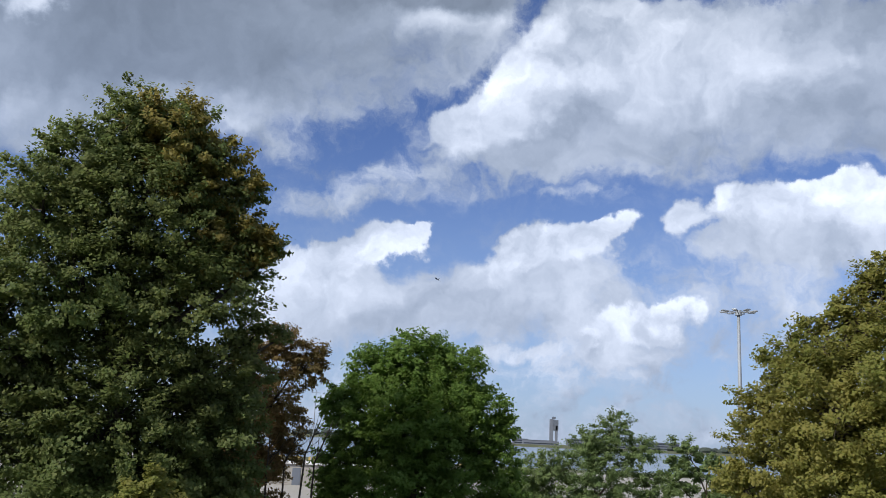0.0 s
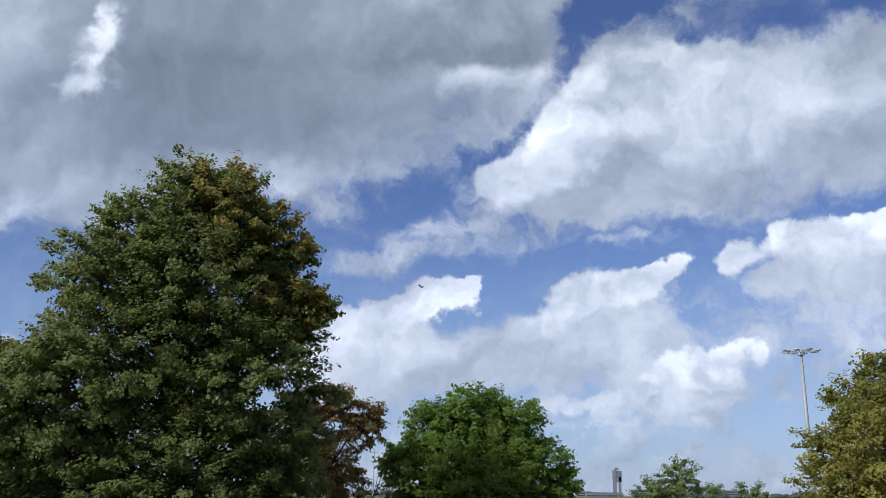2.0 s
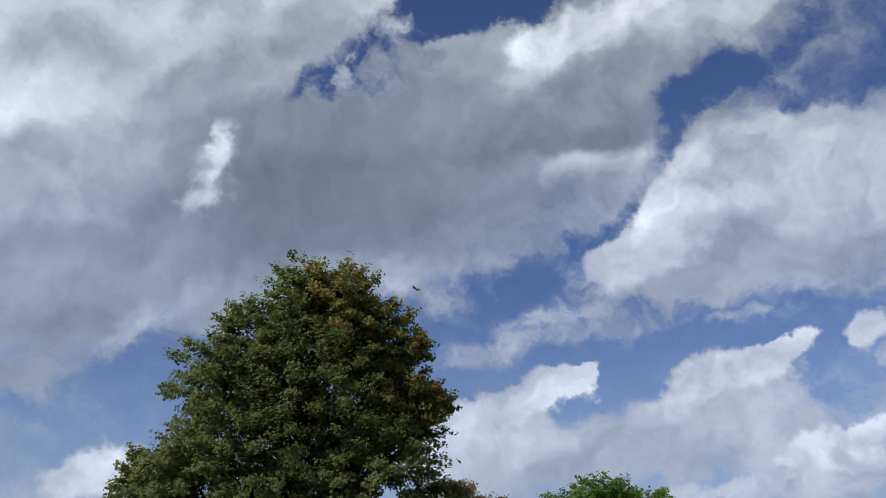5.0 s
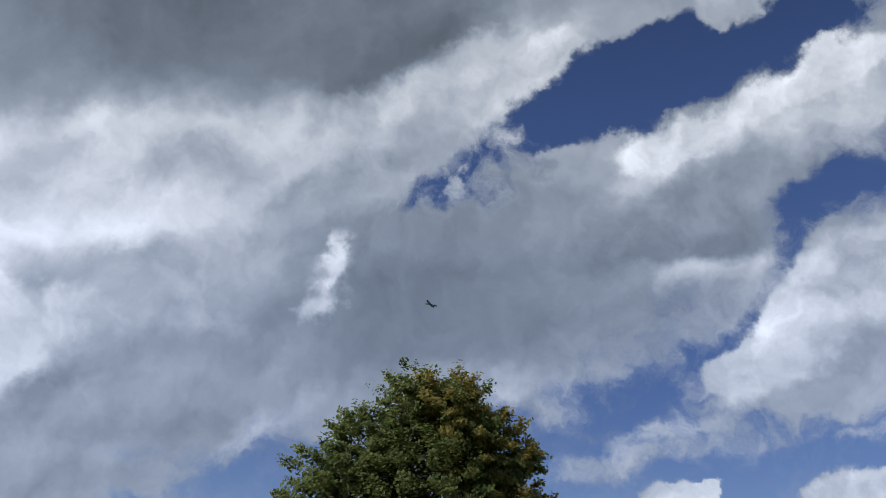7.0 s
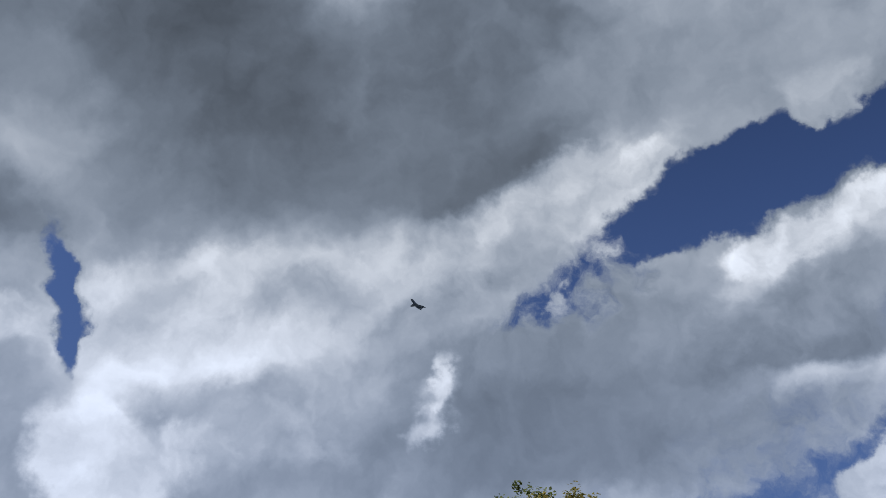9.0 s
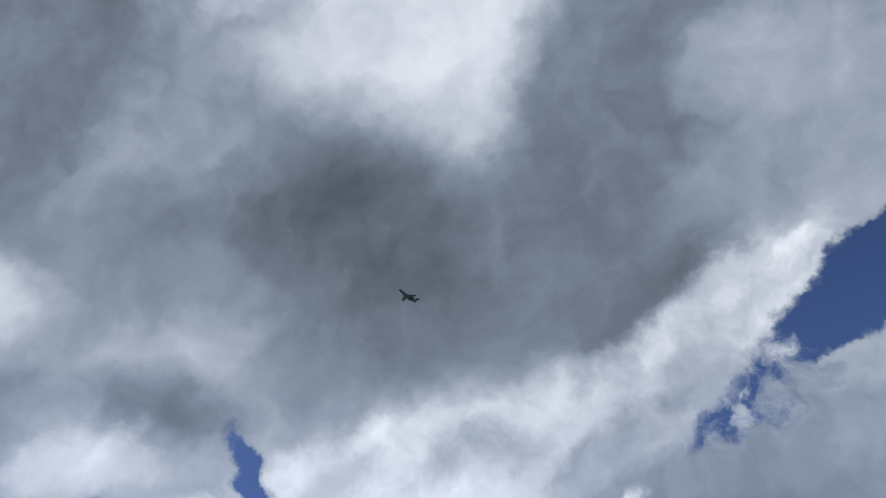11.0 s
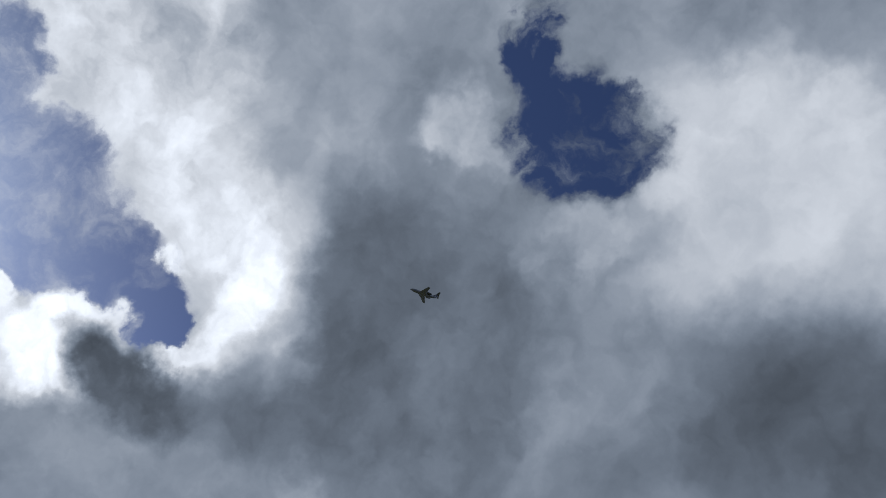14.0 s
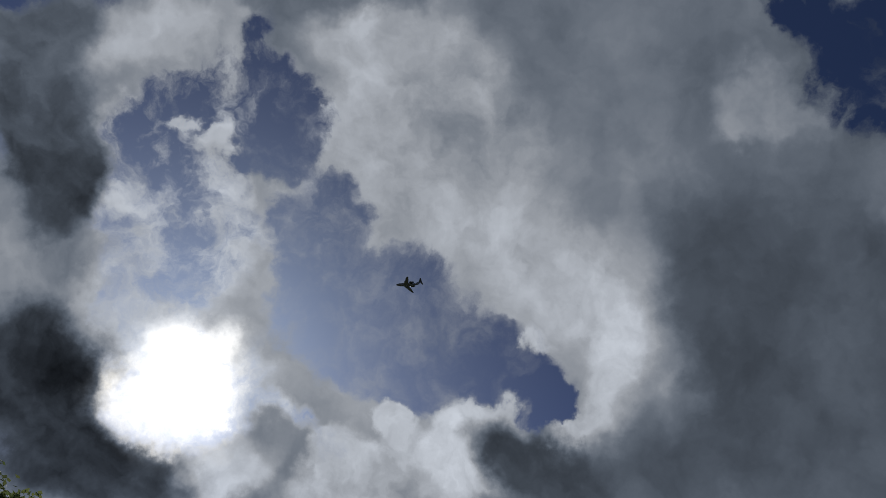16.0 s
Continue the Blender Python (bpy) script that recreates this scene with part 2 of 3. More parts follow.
puff(67.7, 54.4, 4.20, 2.45, 29, 1.00, 0.82, 2.80, 0.60)
puff(43.1, 55.4, 4.22, 0.98, 2, 1.00, 0.92, 1.41, 0.50)
puff(41.1, 53.8, 8.28, 3.80, 6, 1.00, 0.86, 6.56, 0.30)
puff(43.1, 55.3, 5.48, 1.71, 8, 1.00, 0.94, 3.08, 0.30)
puff(43.0, 61.1, 7.68, 4.67, -21, 1.00, 0.87, 5.34, 0.30)
puff(57.9, 51.5, 5.17, 2.07, -1, 1.00, 0.65, 3.79, 0.20)
puff(74.2, 49.2, 9.85, 3.52, 7, 1.00, 0.65, 4.57, 0.25)
puff(97.3, 39.0, 9.97, 3.32, 23, 1.00, 0.62, 3.66, 0.30)
puff(100.8, 62.4, 3.46, 5.19, 30, 1.00, 0.68, 4.50, 0.30)
puff(82.8, 56.2, 3.19, 6.74, 14, 1.00, 0.63, 4.96, 0.25)
puff(92.6, 59.7, 1.76, 1.23, 23, 1.00, 0.77, 1.76, 0.40)
puff(80.3, 63.3, 2.29, 1.48, 12, 1.00, 0.85, 1.58, 0.50)
puff(66.2, 56.9, 3.87, 1.58, -0, 1.00, 0.78, 2.11, 0.40)
puff(115.9, 58.0, 6.68, 5.01, -4, 1.00, 0.90, 4.34, 0.70)
puff(98.6, 52.4, 5.21, 2.43, -46, 1.00, 0.90, 4.52, 0.70)
puff(98.5, 45.9, 3.08, 1.71, 46, 1.00, 0.91, 2.39, 0.60)
puff(45.9, 52.0, 8.98, 4.14, 10, 1.00, 0.76, 6.56, 0.25)
puff(43.0, 54.7, 7.55, 2.40, 8, 1.00, 0.89, 4.46, 0.25)
puff(43.5, 44.3, 10.55, 5.43, -20, 1.00, 0.40, 7.03, 0.20)
puff(25.9, 49.2, 4.90, 10.77, -24, 1.00, 0.49, 9.47, 0.25)
puff(63.6, 46.9, 6.83, 4.88, -11, 1.00, 0.46, 7.15, 0.25)
puff(66.3, 47.0, 7.18, 4.24, 25, 1.00, 0.63, 6.53, 0.30)
puff(78.1, 48.6, 6.48, 9.72, -10, 1.00, 0.49, 7.13, 0.30)
puff(101.4, 62.9, 4.16, 7.62, 6, 1.00, 0.64, 4.16, 0.30)
puff(92.5, 59.6, 3.09, 2.06, -1, 1.00, 0.69, 2.40, 0.40)
puff(77.4, 63.3, 3.28, 1.97, -26, 1.00, 0.75, 1.97, 0.50)
puff(89.5, 42.7, 7.31, 1.99, 1, 1.00, 0.49, 2.66, 0.30)
puff(122.7, 50.0, 15.19, 11.30, 4, 1.00, 0.88, 5.65, 0.50)
puff(141.4, 44.7, 4.71, 8.74, 38, 1.00, 0.91, 3.02, 0.60)
puff(86.8, 51.3, 5.06, 7.77, -4, 1.00, 0.46, 6.75, 0.30)
puff(122.9, 60.4, 5.79, 7.37, 25, 1.00, 0.87, 3.86, 0.80)
puff(103.4, 52.9, 8.09, 2.81, -33, 1.00, 0.98, 3.16, 0.80)
puff(133.3, 63.5, 4.48, 2.41, 34, 1.00, 0.95, 2.07, 0.70)
puff(117.5, 47.2, 8.46, 4.76, 2, 0.25, 0.91, 1.55, 0.25)
puff(107.7, 47.0, 5.27, 2.46, -29, 0.15, 0.82, 1.19, 0.50)
puff(103.3, 45.8, 2.09, 1.22, -20, 0.00, 0.88, 0.70, 1.00)
puff(128.6, 50.5, 3.16, 4.74, 29, 0.25, 0.91, 1.75, 0.40)
puff(139.3, 55.4, 3.79, 4.13, -82, 0.10, 0.88, 1.55, 1.00)
puff(145.2, 52.3, 4.39, 3.04, 64, 0.35, 0.94, 2.03, 0.90)
puff(139.8, 46.4, 4.75, 5.77, 38, 0.62, 1.03, 2.72, 0.80)
puff(141.4, 44.7, 1.68, 5.04, 38, 0.75, 1.06, 2.02, 0.80)
puff(136.0, 48.5, 1.55, 2.48, 35, 0.80, 1.03, 1.55, 0.90)
puff(144.7, 52.4, 1.22, 0.61, 43, 0.90, 1.00, 0.54, 0.90)
puff(141.2, 52.9, 1.10, 0.89, 80, 0.90, 1.03, 0.62, 0.90)
puff(152.8, 54.2, 4.95, 1.98, 51, 1.00, 1.00, 2.31, 0.60)
puff(147.1, 57.8, 1.35, 1.35, 46, 1.00, 0.88, 1.35, 0.60)
puff(145.3, 58.8, 1.69, 0.81, -87, 0.30, 0.76, 1.02, 0.90)
puff(112.7, 38.9, 7.90, 2.13, 26, 1.00, 1.01, 1.72, 0.90)
puff(116.9, 37.9, 3.42, 2.05, 29, 1.00, 1.08, 1.03, 1.00)
puff(108.2, 42.1, 3.99, 2.77, 38, 1.00, 1.14, 1.18, 1.00)
puff(114.8, 41.6, 1.18, 1.46, 18, 1.00, 1.08, 0.63, 0.90)
puff(119.1, 39.4, 1.55, 0.83, 50, 0.90, 1.05, 0.62, 1.00)
puff(98.2, 48.4, 3.12, 1.18, 80, 1.00, 1.13, 1.39, 0.90)
puff(100.6, 44.7, 1.52, 0.76, 42, 1.00, 1.10, 0.69, 1.00)
puff(105.1, 48.9, 1.05, 0.70, -19, 0.85, 0.99, 0.70, 1.00)
puff(102.5, 42.1, 4.13, 2.27, -15, 1.00, 0.41, 1.72, 0.50)
puff(126.5, 34.8, 3.67, 1.84, 45, 1.00, 1.19, 1.67, 0.70)
puff(123.2, 40.0, 2.06, 0.55, -11, 0.60, 1.08, 0.89, 1.00)
puff(131.8, 38.9, 5.06, 4.05, 29, 0.60, 1.23, 2.36, 0.80)
puff(146.3, 40.4, 4.21, 1.94, 41, 1.00, 0.72, 1.62, 0.60)
puff(151.2, 45.5, 3.08, 5.51, 47, 1.00, 0.40, 2.59, 0.70)
puff(158.6, 49.3, 2.70, 2.54, 56, 1.00, 0.51, 1.90, 0.60)
puff(140.5, 35.8, 4.20, 3.87, 35, 1.00, 0.31, 2.26, 0.70)
puff(134.5, 32.5, 5.32, 2.90, 14, 1.00, 0.33, 2.26, 0.70)
puff(63.1, 63.0, 4.11, 4.11, -4, 0.25, 0.48, 2.44, 1.00)
puff(62.8, 62.5, 3.06, 3.20, -4, 0.20, 0.48, 2.09, 0.80)
puff(57.2, 65.1, 1.72, 1.37, -9, 0.20, 0.48, 1.37, 1.00)
puff(70.5, 69.0, 1.89, 3.44, 2, 0.42, 0.52, 2.41, 1.00)
# ---- end of the cloud cover ----

laid = sky_node("SeparateXYZ")
sky_links.new(state["sky"], laid.inputs[0])
cover0, light0, rough0 = laid.outputs
# noise tears the rims and the thin cloud, and leaves full cloud and clear air alone
thin = calc("MULTIPLY", calc("MULTIPLY", cover0, calc("SUBTRACT", 1.0, cover0)), 4.0)
tear = calc("MULTIPLY_ADD", calc("SUBTRACT", fine, 0.5), 2.2, calc("MULTIPLY", calc("SUBTRACT", billow, 0.5), 2.8))
cover = ease(calc("MULTIPLY_ADD", calc("MULTIPLY", tear, thin), calc("MULTIPLY_ADD", rough0, 0.9, 0.25), cover0), 0.06, 0.94)
# the same billows a little towards the sun: the slope facing it is lit
lumps = grain(bent, 11.0, 6, 0.5)
relief = calc("SUBTRACT", lumps, grain(vec("ADD", bent, tuple(heading(SUN_AZ, SUN_EL) * 0.022)), 11.0, 6, 0.5))
shade = calc("MULTIPLY_ADD", relief, calc("MULTIPLY", rough0, 0.75), calc("MULTIPLY", calc("SUBTRACT", lumps, 0.5), calc("MULTIPLY_ADD", rough0, 0.40, 0.03)))
light = calc("MAXIMUM", calc("ADD", calc("ADD", light0, shade), calc("MULTIPLY_ADD", broad, 0.12, -0.06)), 0.1)
tint = sky_node("Mix", data_type="VECTOR")
feed(tint.inputs["Factor"], ease(light, 0.45, 0.95))
tint.inputs[4].default_value = (0.82, 1.0, 1.29)
tint.inputs[5].default_value = (0.935, 1.0, 1.11)
cool = sky_node("Mix", data_type="VECTOR")
feed(cool.inputs["Factor"], ease(rise, 0.3, 0.65))
cool.inputs[4].default_value = (0.965, 1.0, 1.09)
cool.inputs[5].default_value = (1.0, 1.0, 1.0)
cloud_colour = vec("MULTIPLY", tint.outputs[1], cool.outputs[1])
cloud_colour = scaled(cloud_colour, calc("POWER", light, 2.2))

air = sky_node("TexSky", sky_type="NISHITA", sun_disc=False, sun_elevation=radians(SUN_EL), sun_rotation=radians(-SUN_AZ), air_density=1.0, dust_density=0.6, ozone_density=2.0)
clear = vec("MULTIPLY", air.outputs[0], (0.057, 0.065, 0.095))
haze = sky_node("Mix", data_type="RGBA")
feed(haze.inputs["Factor"], ease(rise, 0.0, 0.33, 0.48, 0.0))
sky_links.new(clear, haze.inputs[6])
haze.inputs[7].default_value = (0.37, 0.51, 0.75, 1)
clear = scaled(haze.outputs[2], ease(rise, 0.5, 0.85, 1.0, 0.58))
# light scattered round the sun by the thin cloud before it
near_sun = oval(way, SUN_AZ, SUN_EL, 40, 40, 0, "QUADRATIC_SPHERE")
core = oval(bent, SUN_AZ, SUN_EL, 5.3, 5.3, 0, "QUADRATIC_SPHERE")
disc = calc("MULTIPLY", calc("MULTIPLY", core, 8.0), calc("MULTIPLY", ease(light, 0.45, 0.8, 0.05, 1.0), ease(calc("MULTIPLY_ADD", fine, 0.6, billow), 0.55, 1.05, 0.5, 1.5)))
mix = sky_node("Mix", data_type="RGBA")
feed(mix.inputs["Factor"], cover)
sky_links.new(clear, mix.inputs[6])
sky_links.new(cloud_colour, mix.inputs[7])
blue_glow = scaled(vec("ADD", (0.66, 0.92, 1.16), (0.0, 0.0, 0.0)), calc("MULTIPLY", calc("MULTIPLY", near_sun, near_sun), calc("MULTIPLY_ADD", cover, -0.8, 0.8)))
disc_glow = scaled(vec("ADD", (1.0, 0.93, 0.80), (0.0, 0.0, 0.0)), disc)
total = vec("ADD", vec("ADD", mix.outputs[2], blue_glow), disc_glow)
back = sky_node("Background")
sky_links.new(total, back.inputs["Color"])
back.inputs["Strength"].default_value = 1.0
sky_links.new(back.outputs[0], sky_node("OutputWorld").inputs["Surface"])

sun = new("sun", bpy.data.lights.new("sun", "SUN"))
sun.data.energy, sun.data.angle, sun.data.color = 4.2, radians(4), (1.0, 0.95, 0.86)
sun.matrix_world = look(heading(SUN_AZ, SUN_EL) * 100, (0, 0, 0))

# ---- materials ----


def material(name, colour, rough=0.7, metal=0.0, spots=0.25, scale=6.0, bump=0.2, second=None, island=0.0, through_light=0.0):
    m = bpy.data.materials.new(name)
    m.use_nodes = True
    n, l = m.node_tree.nodes, m.node_tree.links
    b = n["Principled BSDF"]
    b.inputs["Roughness"].default_value, b.inputs["Metallic"].default_value = rough, metal
    b.inputs["Specular IOR Level"].default_value = 0.2 if through_light else 0.5
    second = second or tuple(c * 0.6 for c in colour)
    where = n.new("ShaderNodeTexCoord").outputs["Object"]
    big, small = n.new("ShaderNodeTexNoise"), n.new("ShaderNodeTexNoise")
    for t, s, d in ((big, scale * 0.18, 3), (small, scale * 2.3, 6)):
        l.new(where, t.inputs["Vector"])
        t.inputs["Scale"].default_value, t.inputs["Detail"].default_value = s, d
    add = n.new("ShaderNodeMath")
    l.new(big.outputs["Fac"], add.inputs[0])
    l.new(small.outputs["Fac"], add.inputs[1])
    rng = n.new("ShaderNodeMapRange")
    rng.inputs[1].default_value, rng.inputs[2].default_value = 0.65, 1.35
    rng.inputs[4].default_value = min(1.0, spots * 2)
    l.new(add.outputs[0], rng.inputs[0])
    fac = rng.outputs[0]
    if island:
        geo = n.new("ShaderNodeNewGeometry")
        r = n.new("ShaderNodeMath")
        r.operation, r.use_clamp = "MULTIPLY_ADD", True
        l.new(geo.outputs["Random Per Island"], r.inputs[0])
        r.inputs[1].default_value = island
        l.new(fac, r.inputs[2])
        fac = r.outputs[0]
    mix = n.new("ShaderNodeMix")
    mix.data_type = "RGBA"
    mix.inputs[6].default_value, mix.inputs[7].default_value = (*colour, 1), (*second, 1)
    l.new(fac, mix.inputs["Factor"])
    l.new(mix.outputs[2], b.inputs["Base Color"])
    if bump:
        bp = n.new("ShaderNodeBump")
        bp.inputs["Strength"].default_value, bp.inputs["Distance"].default_value = bump, 0.02
        l.new(small.outputs["Fac"], bp.inputs["Height"])
        l.new(bp.outputs[0], b.inputs["Normal"])
    if through_light:
        tr = n.new("ShaderNodeBsdfTranslucent")
        l.new(mix.outputs[2], tr.inputs[0])
        ms = n.new("ShaderNodeMixShader")
        ms.inputs[0].default_value = through_light
        l.new(b.outputs[0], ms.inputs[1])
        l.new(tr.outputs[0], ms.inputs[2])
        l.new(ms.outputs[0], n["Material Output"].inputs[0])
    return m


def foliage(name, colour, second, mixed=0.35):
    return material(name, colour, 0.55, spots=0.45, scale=1.6, bump=0, second=second, island=mixed, through_light=0.6)


LEAF_LINDEN = foliage("linden_leaf", (0.134, 0.207, 0.068), (0.198, 0.216, 0.076))
LEAF_RUST = foliage("rust_leaf", (0.330, 0.190, 0.095), (0.215, 0.175, 0.070), 0.5)
LEAF_TURNING = foliage("turning_leaf", (0.250, 0.260, 0.074), (0.340, 0.275, 0.088), 0.5)
LEAF_MAPLE = foliage("maple_leaf", (0.125, 0.225, 0.048), (0.195, 0.290, 0.066))
LEAF_ASH = foliage("ash_leaf", (0.160, 0.240, 0.095), (0.240, 0.305, 0.125))
LEAF_GOLD = foliage("gold_leaf", (0.195, 0.250, 0.060), (0.325, 0.300, 0.088), 0.5)
BARK = material("bark", (0.075, 0.06, 0.045), 0.9, spots=0.4, scale=9, bump=0.7)
GRASS = material("grass_ground", (0.055, 0.075, 0.025), 0.95, spots=0.45, scale=0.8, bump=0.5, second=(0.10, 0.09, 0.045))
CONCRETE = material("concrete", (0.36, 0.34, 0.31), 0.85, spots=0.35, scale=0.7, bump=0.2)
WATER = material("water", (0.06, 0.10, 0.15), 0.12, spots=0.3, scale=0.25, bump=0.5)
STEEL = material("galvanised_steel", (0.29, 0.32, 0.36), 0.6, 0.2, spots=0.25, scale=3)
LAMP_GREY = material("lamp_housing", (0.30, 0.33, 0.37), 0.5, 0.2)
PALE_WALL = material("pale_concrete_wall", (0.17, 0.19, 0.235), 0.85, spots=0.25, scale=0.05)
DARK_GLASS = material("dark_glazing", (0.04, 0.05, 0.07), 0.2, spots=0.2, scale=0.05)
SLATE = material("slate_cladding", (0.13, 0.15, 0.19), 0.7, spots=0.2, scale=0.05)
WHITE_PAINT = material("white_paint", (0.78, 0.78, 0.76), 0.4, spots=0.12, scale=2, bump=0.05)
YELLOW_PAINT = material("yellow_paint", (0.48, 0.36, 0.12), 0.5, spots=0.3, scale=2)
RUBBER = material("tyre_rubber", (0.02, 0.02, 0.02), 0.9)
FAR_WOODS = material("far_woods", (0.050, 0.065, 0.055), 0.95, spots=0.45, scale=0.05, bump=0)
AIRCRAFT_PAINT = material("aircraft_paint", (0.15, 0.16, 0.19), 0.4, spots=0.1, scale=0.8, bump=0.02)
AIRCRAFT_DARK = material("aircraft_dark", (0.05, 0.055, 0.065), 0.35, spots=0.1, scale=0.8, bump=0.02)

# ---- mesh helpers ----


def part(name, bm, mat, parent=None, label="", smooth=False):
    me = bpy.data.meshes.new(name)
    if smooth:
        for fc in bm.faces:
            fc.smooth = True
    bm.to_mesh(me)
    bm.free()
    me.materials.append(mat)
    ob = new(name, me)
    ob.parent = parent
    if label:
        tagged(ob, label)
    return ob


def thing(name, label, category, place=(0, 0, 0), group="", kind=""):
    ob = new(name)
    ob.location = place
    return tagged(ob, label, category, group, kind)


def box(bm, lo, hi, bevel=0.0):
    made = bmesh.ops.create_cube(bm, size=1.0)["verts"]
    for v in made:
        v.co = Vector([lo[k] + (v.co[k] + 0.5) * (hi[k] - lo[k]) for k in range(3)])
    if bevel:
        edges = list({ed for v in made for ed in v.link_edges})
        bmesh.ops.bevel(bm, geom=edges, offset=bevel, segments=2, affect="EDGES")
    return bm


def tube(bm, points, radii, sides=8):
    rings = []
    for k, p in enumerate(points):
        p = Vector(p)
        d = (Vector(points[min(k + 1, len(points) - 1)]) - Vector(points[max(k - 1, 0)])).normalized()
        side = d.orthogonal().normalized()
        other = d.cross(side)
        rings.append([bm.verts.new(p + (side * math.cos(a) + other * math.sin(a)) * radii[k])
                      for a in (2 * math.pi * q / sides for q in range(sides))])
    for r0, r1 in zip(rings, rings[1:]):
        for q in range(sides):
            bm.faces.new((r0[q], r0[(q + 1) % sides], r1[(q + 1) % sides], r1[q]))
    bm.faces.new(rings[0][::-1])
    bm.faces.new(rings[-1])
    return bm


# ---- ground, water, far shore ----


def ground_height(x, y):
    """A bank under the camera, level land beyond it, then the sea bed and the far shore."""
    bank = 4.9 * (1 - min(max((y - 4) / 18, 0), 1)) ** 2
    edge = 250 + 0.22 * max(-x, 0) + 12 * math.sin(x * 0.02)
    sea = min(max((y - edge) / 14, 0), 1)
    far = min(max((y - 1750 + 0.25 * abs(x)) / 60, 0), 1)
    return bank * (1 - sea) - 3.5 * sea + 6.0 * far * sea + 0.06 * noise.noise((x * 0.3, y * 0.3, 0))


bm = bmesh.new()
xs = sorted({round(s * (q / 26) ** 3 * 4500, 2) for q in range(27) for s in (-1, 1)})
ys = sorted({-4500, -2000, -800, -300, -120, -60, -30, -15, 0, 4, 7, 10, 13, 16, 19, 22, 30, 45, 70, 110, 160, 200, *range(220, 600, 14),
             650, 800, 1100, 1400, 1500, 1600, 1700, 1730, 1760, 1800, 2000, 2600, 3400, 4500})
lattice = [[bm.verts.new((x, y, ground_height(x, y))) for x in xs] for y in ys]
for r0, r1 in zip(lattice, lattice[1:]):
    for q in range(len(xs) - 1):
        bm.faces.new((r0[q], r0[q + 1], r1[q + 1], r1[q]))
tagged(part("ground", bm, GRASS, smooth=True), "grassy bank falling to level land by the water", "ground", kind="structure")

bm = bmesh.new()
q4 = [bm.verts.new(c) for c in ((-4500, 235, -1.6), (4500, 235, -1.6), (4500, 2300, -1.6), (-4500, 2300, -1.6))]
bm.faces.new(q4)
tagged(part("water", bm, WATER), "grey-blue harbour water with small ripples", "water", kind="structure")

bm = bmesh.new()
box(bm, (-75, 60, -0.3), (70, 215, 0.10))
tagged(part("pavement", bm, CONCRETE), "pale concrete yard beside the harbour", "pavement", kind="structure")

# ---- trees ----


def leaf_mesh(name, lobes, count, size, mat, rng, fullness=1.0):
    """Leaves in sprays on the outer part of each lobe of the crown."""
    lob = np.array(lobes)
    weight = lob[:, 3] ** 2
    weight /= weight.sum()
    centres, dirs = [], []
    for (x, y, z, r), w in zip(lob, weight):
        sprays = max(18, int(fullness * 95 * (r / 1.6) ** 1.7))
        d = rng.normal(size=(sprays, 3))
        d[:, 2] += 0.15
        d /= np.linalg.norm(d, axis=1)[:, None]
        rad = r * (0.20 + 0.72 * rng.random(sprays) ** 0.55)
        c = np.array((x, y, z)) + d * rad[:, None]
        n = max(8, int(count * w / sprays))
        reach = np.repeat((0.13 + 0.095 * r ** 0.7) * rng.uniform(0.7, 1.3, sprays), n)[:, None]
        q = rng.normal(size=(sprays * n, 3))
        q *= (rng.random(sprays * n) ** 0.7 / np.linalg.norm(q, axis=1))[:, None]
        along = np.repeat(d, n, 0)
        p = np.repeat(c, n, 0) + (q * np.array((1.0, 1.0, 0.6)) + along * (q * along).sum(1)[:, None] * 0.7) * reach
        lean = np.repeat(d * 0.55 + np.array((0, 0, 0.6)) + rng.normal(size=(sprays, 3)) * 0.3, n, 0)
        centres.append(p)
        dirs.append(lean)
    p, d = np.concatenate(centres), np.concatenate(dirs)
    n = len(p)
    nrm = d + rng.normal(size=(n, 3)) * 0.42
    nrm /= np.linalg.norm(nrm, axis=1)[:, None]
    u = np.cross(nrm, rng.normal(size=(n, 3)))
    u /= np.linalg.norm(u, axis=1)[:, None]
    v = np.cross(nrm, u)
    s = (size * rng.uniform(0.65, 1.3, n))[:, None]
    corners = np.stack([p - u * s * 0.55, p + v * s * 0.42 - nrm * s * 0.12, p + u * s * 0.62 - nrm * s * 0.1, p - v * s * 0.42 - nrm * s * 0.12], 1).reshape(-1, 3)
    me = bpy.data.meshes.new(name)
    me.vertices.add(4 * n)
    me.vertices.foreach_set("co", corners.ravel())
    faces = (np.arange(n)[:, None] * 4 + np.array((0, 1, 2, 0, 2, 3))).ravel()
    me.loops.add(6 * n)
    me.loops.foreach_set("vertex_index", faces)
    me.polygons.add(2 * n)
    me.polygons.foreach_set("loop_start", np.arange(2 * n) * 3)
    me.update(calc_edges=True)
    me.materials.append(mat)
    return me


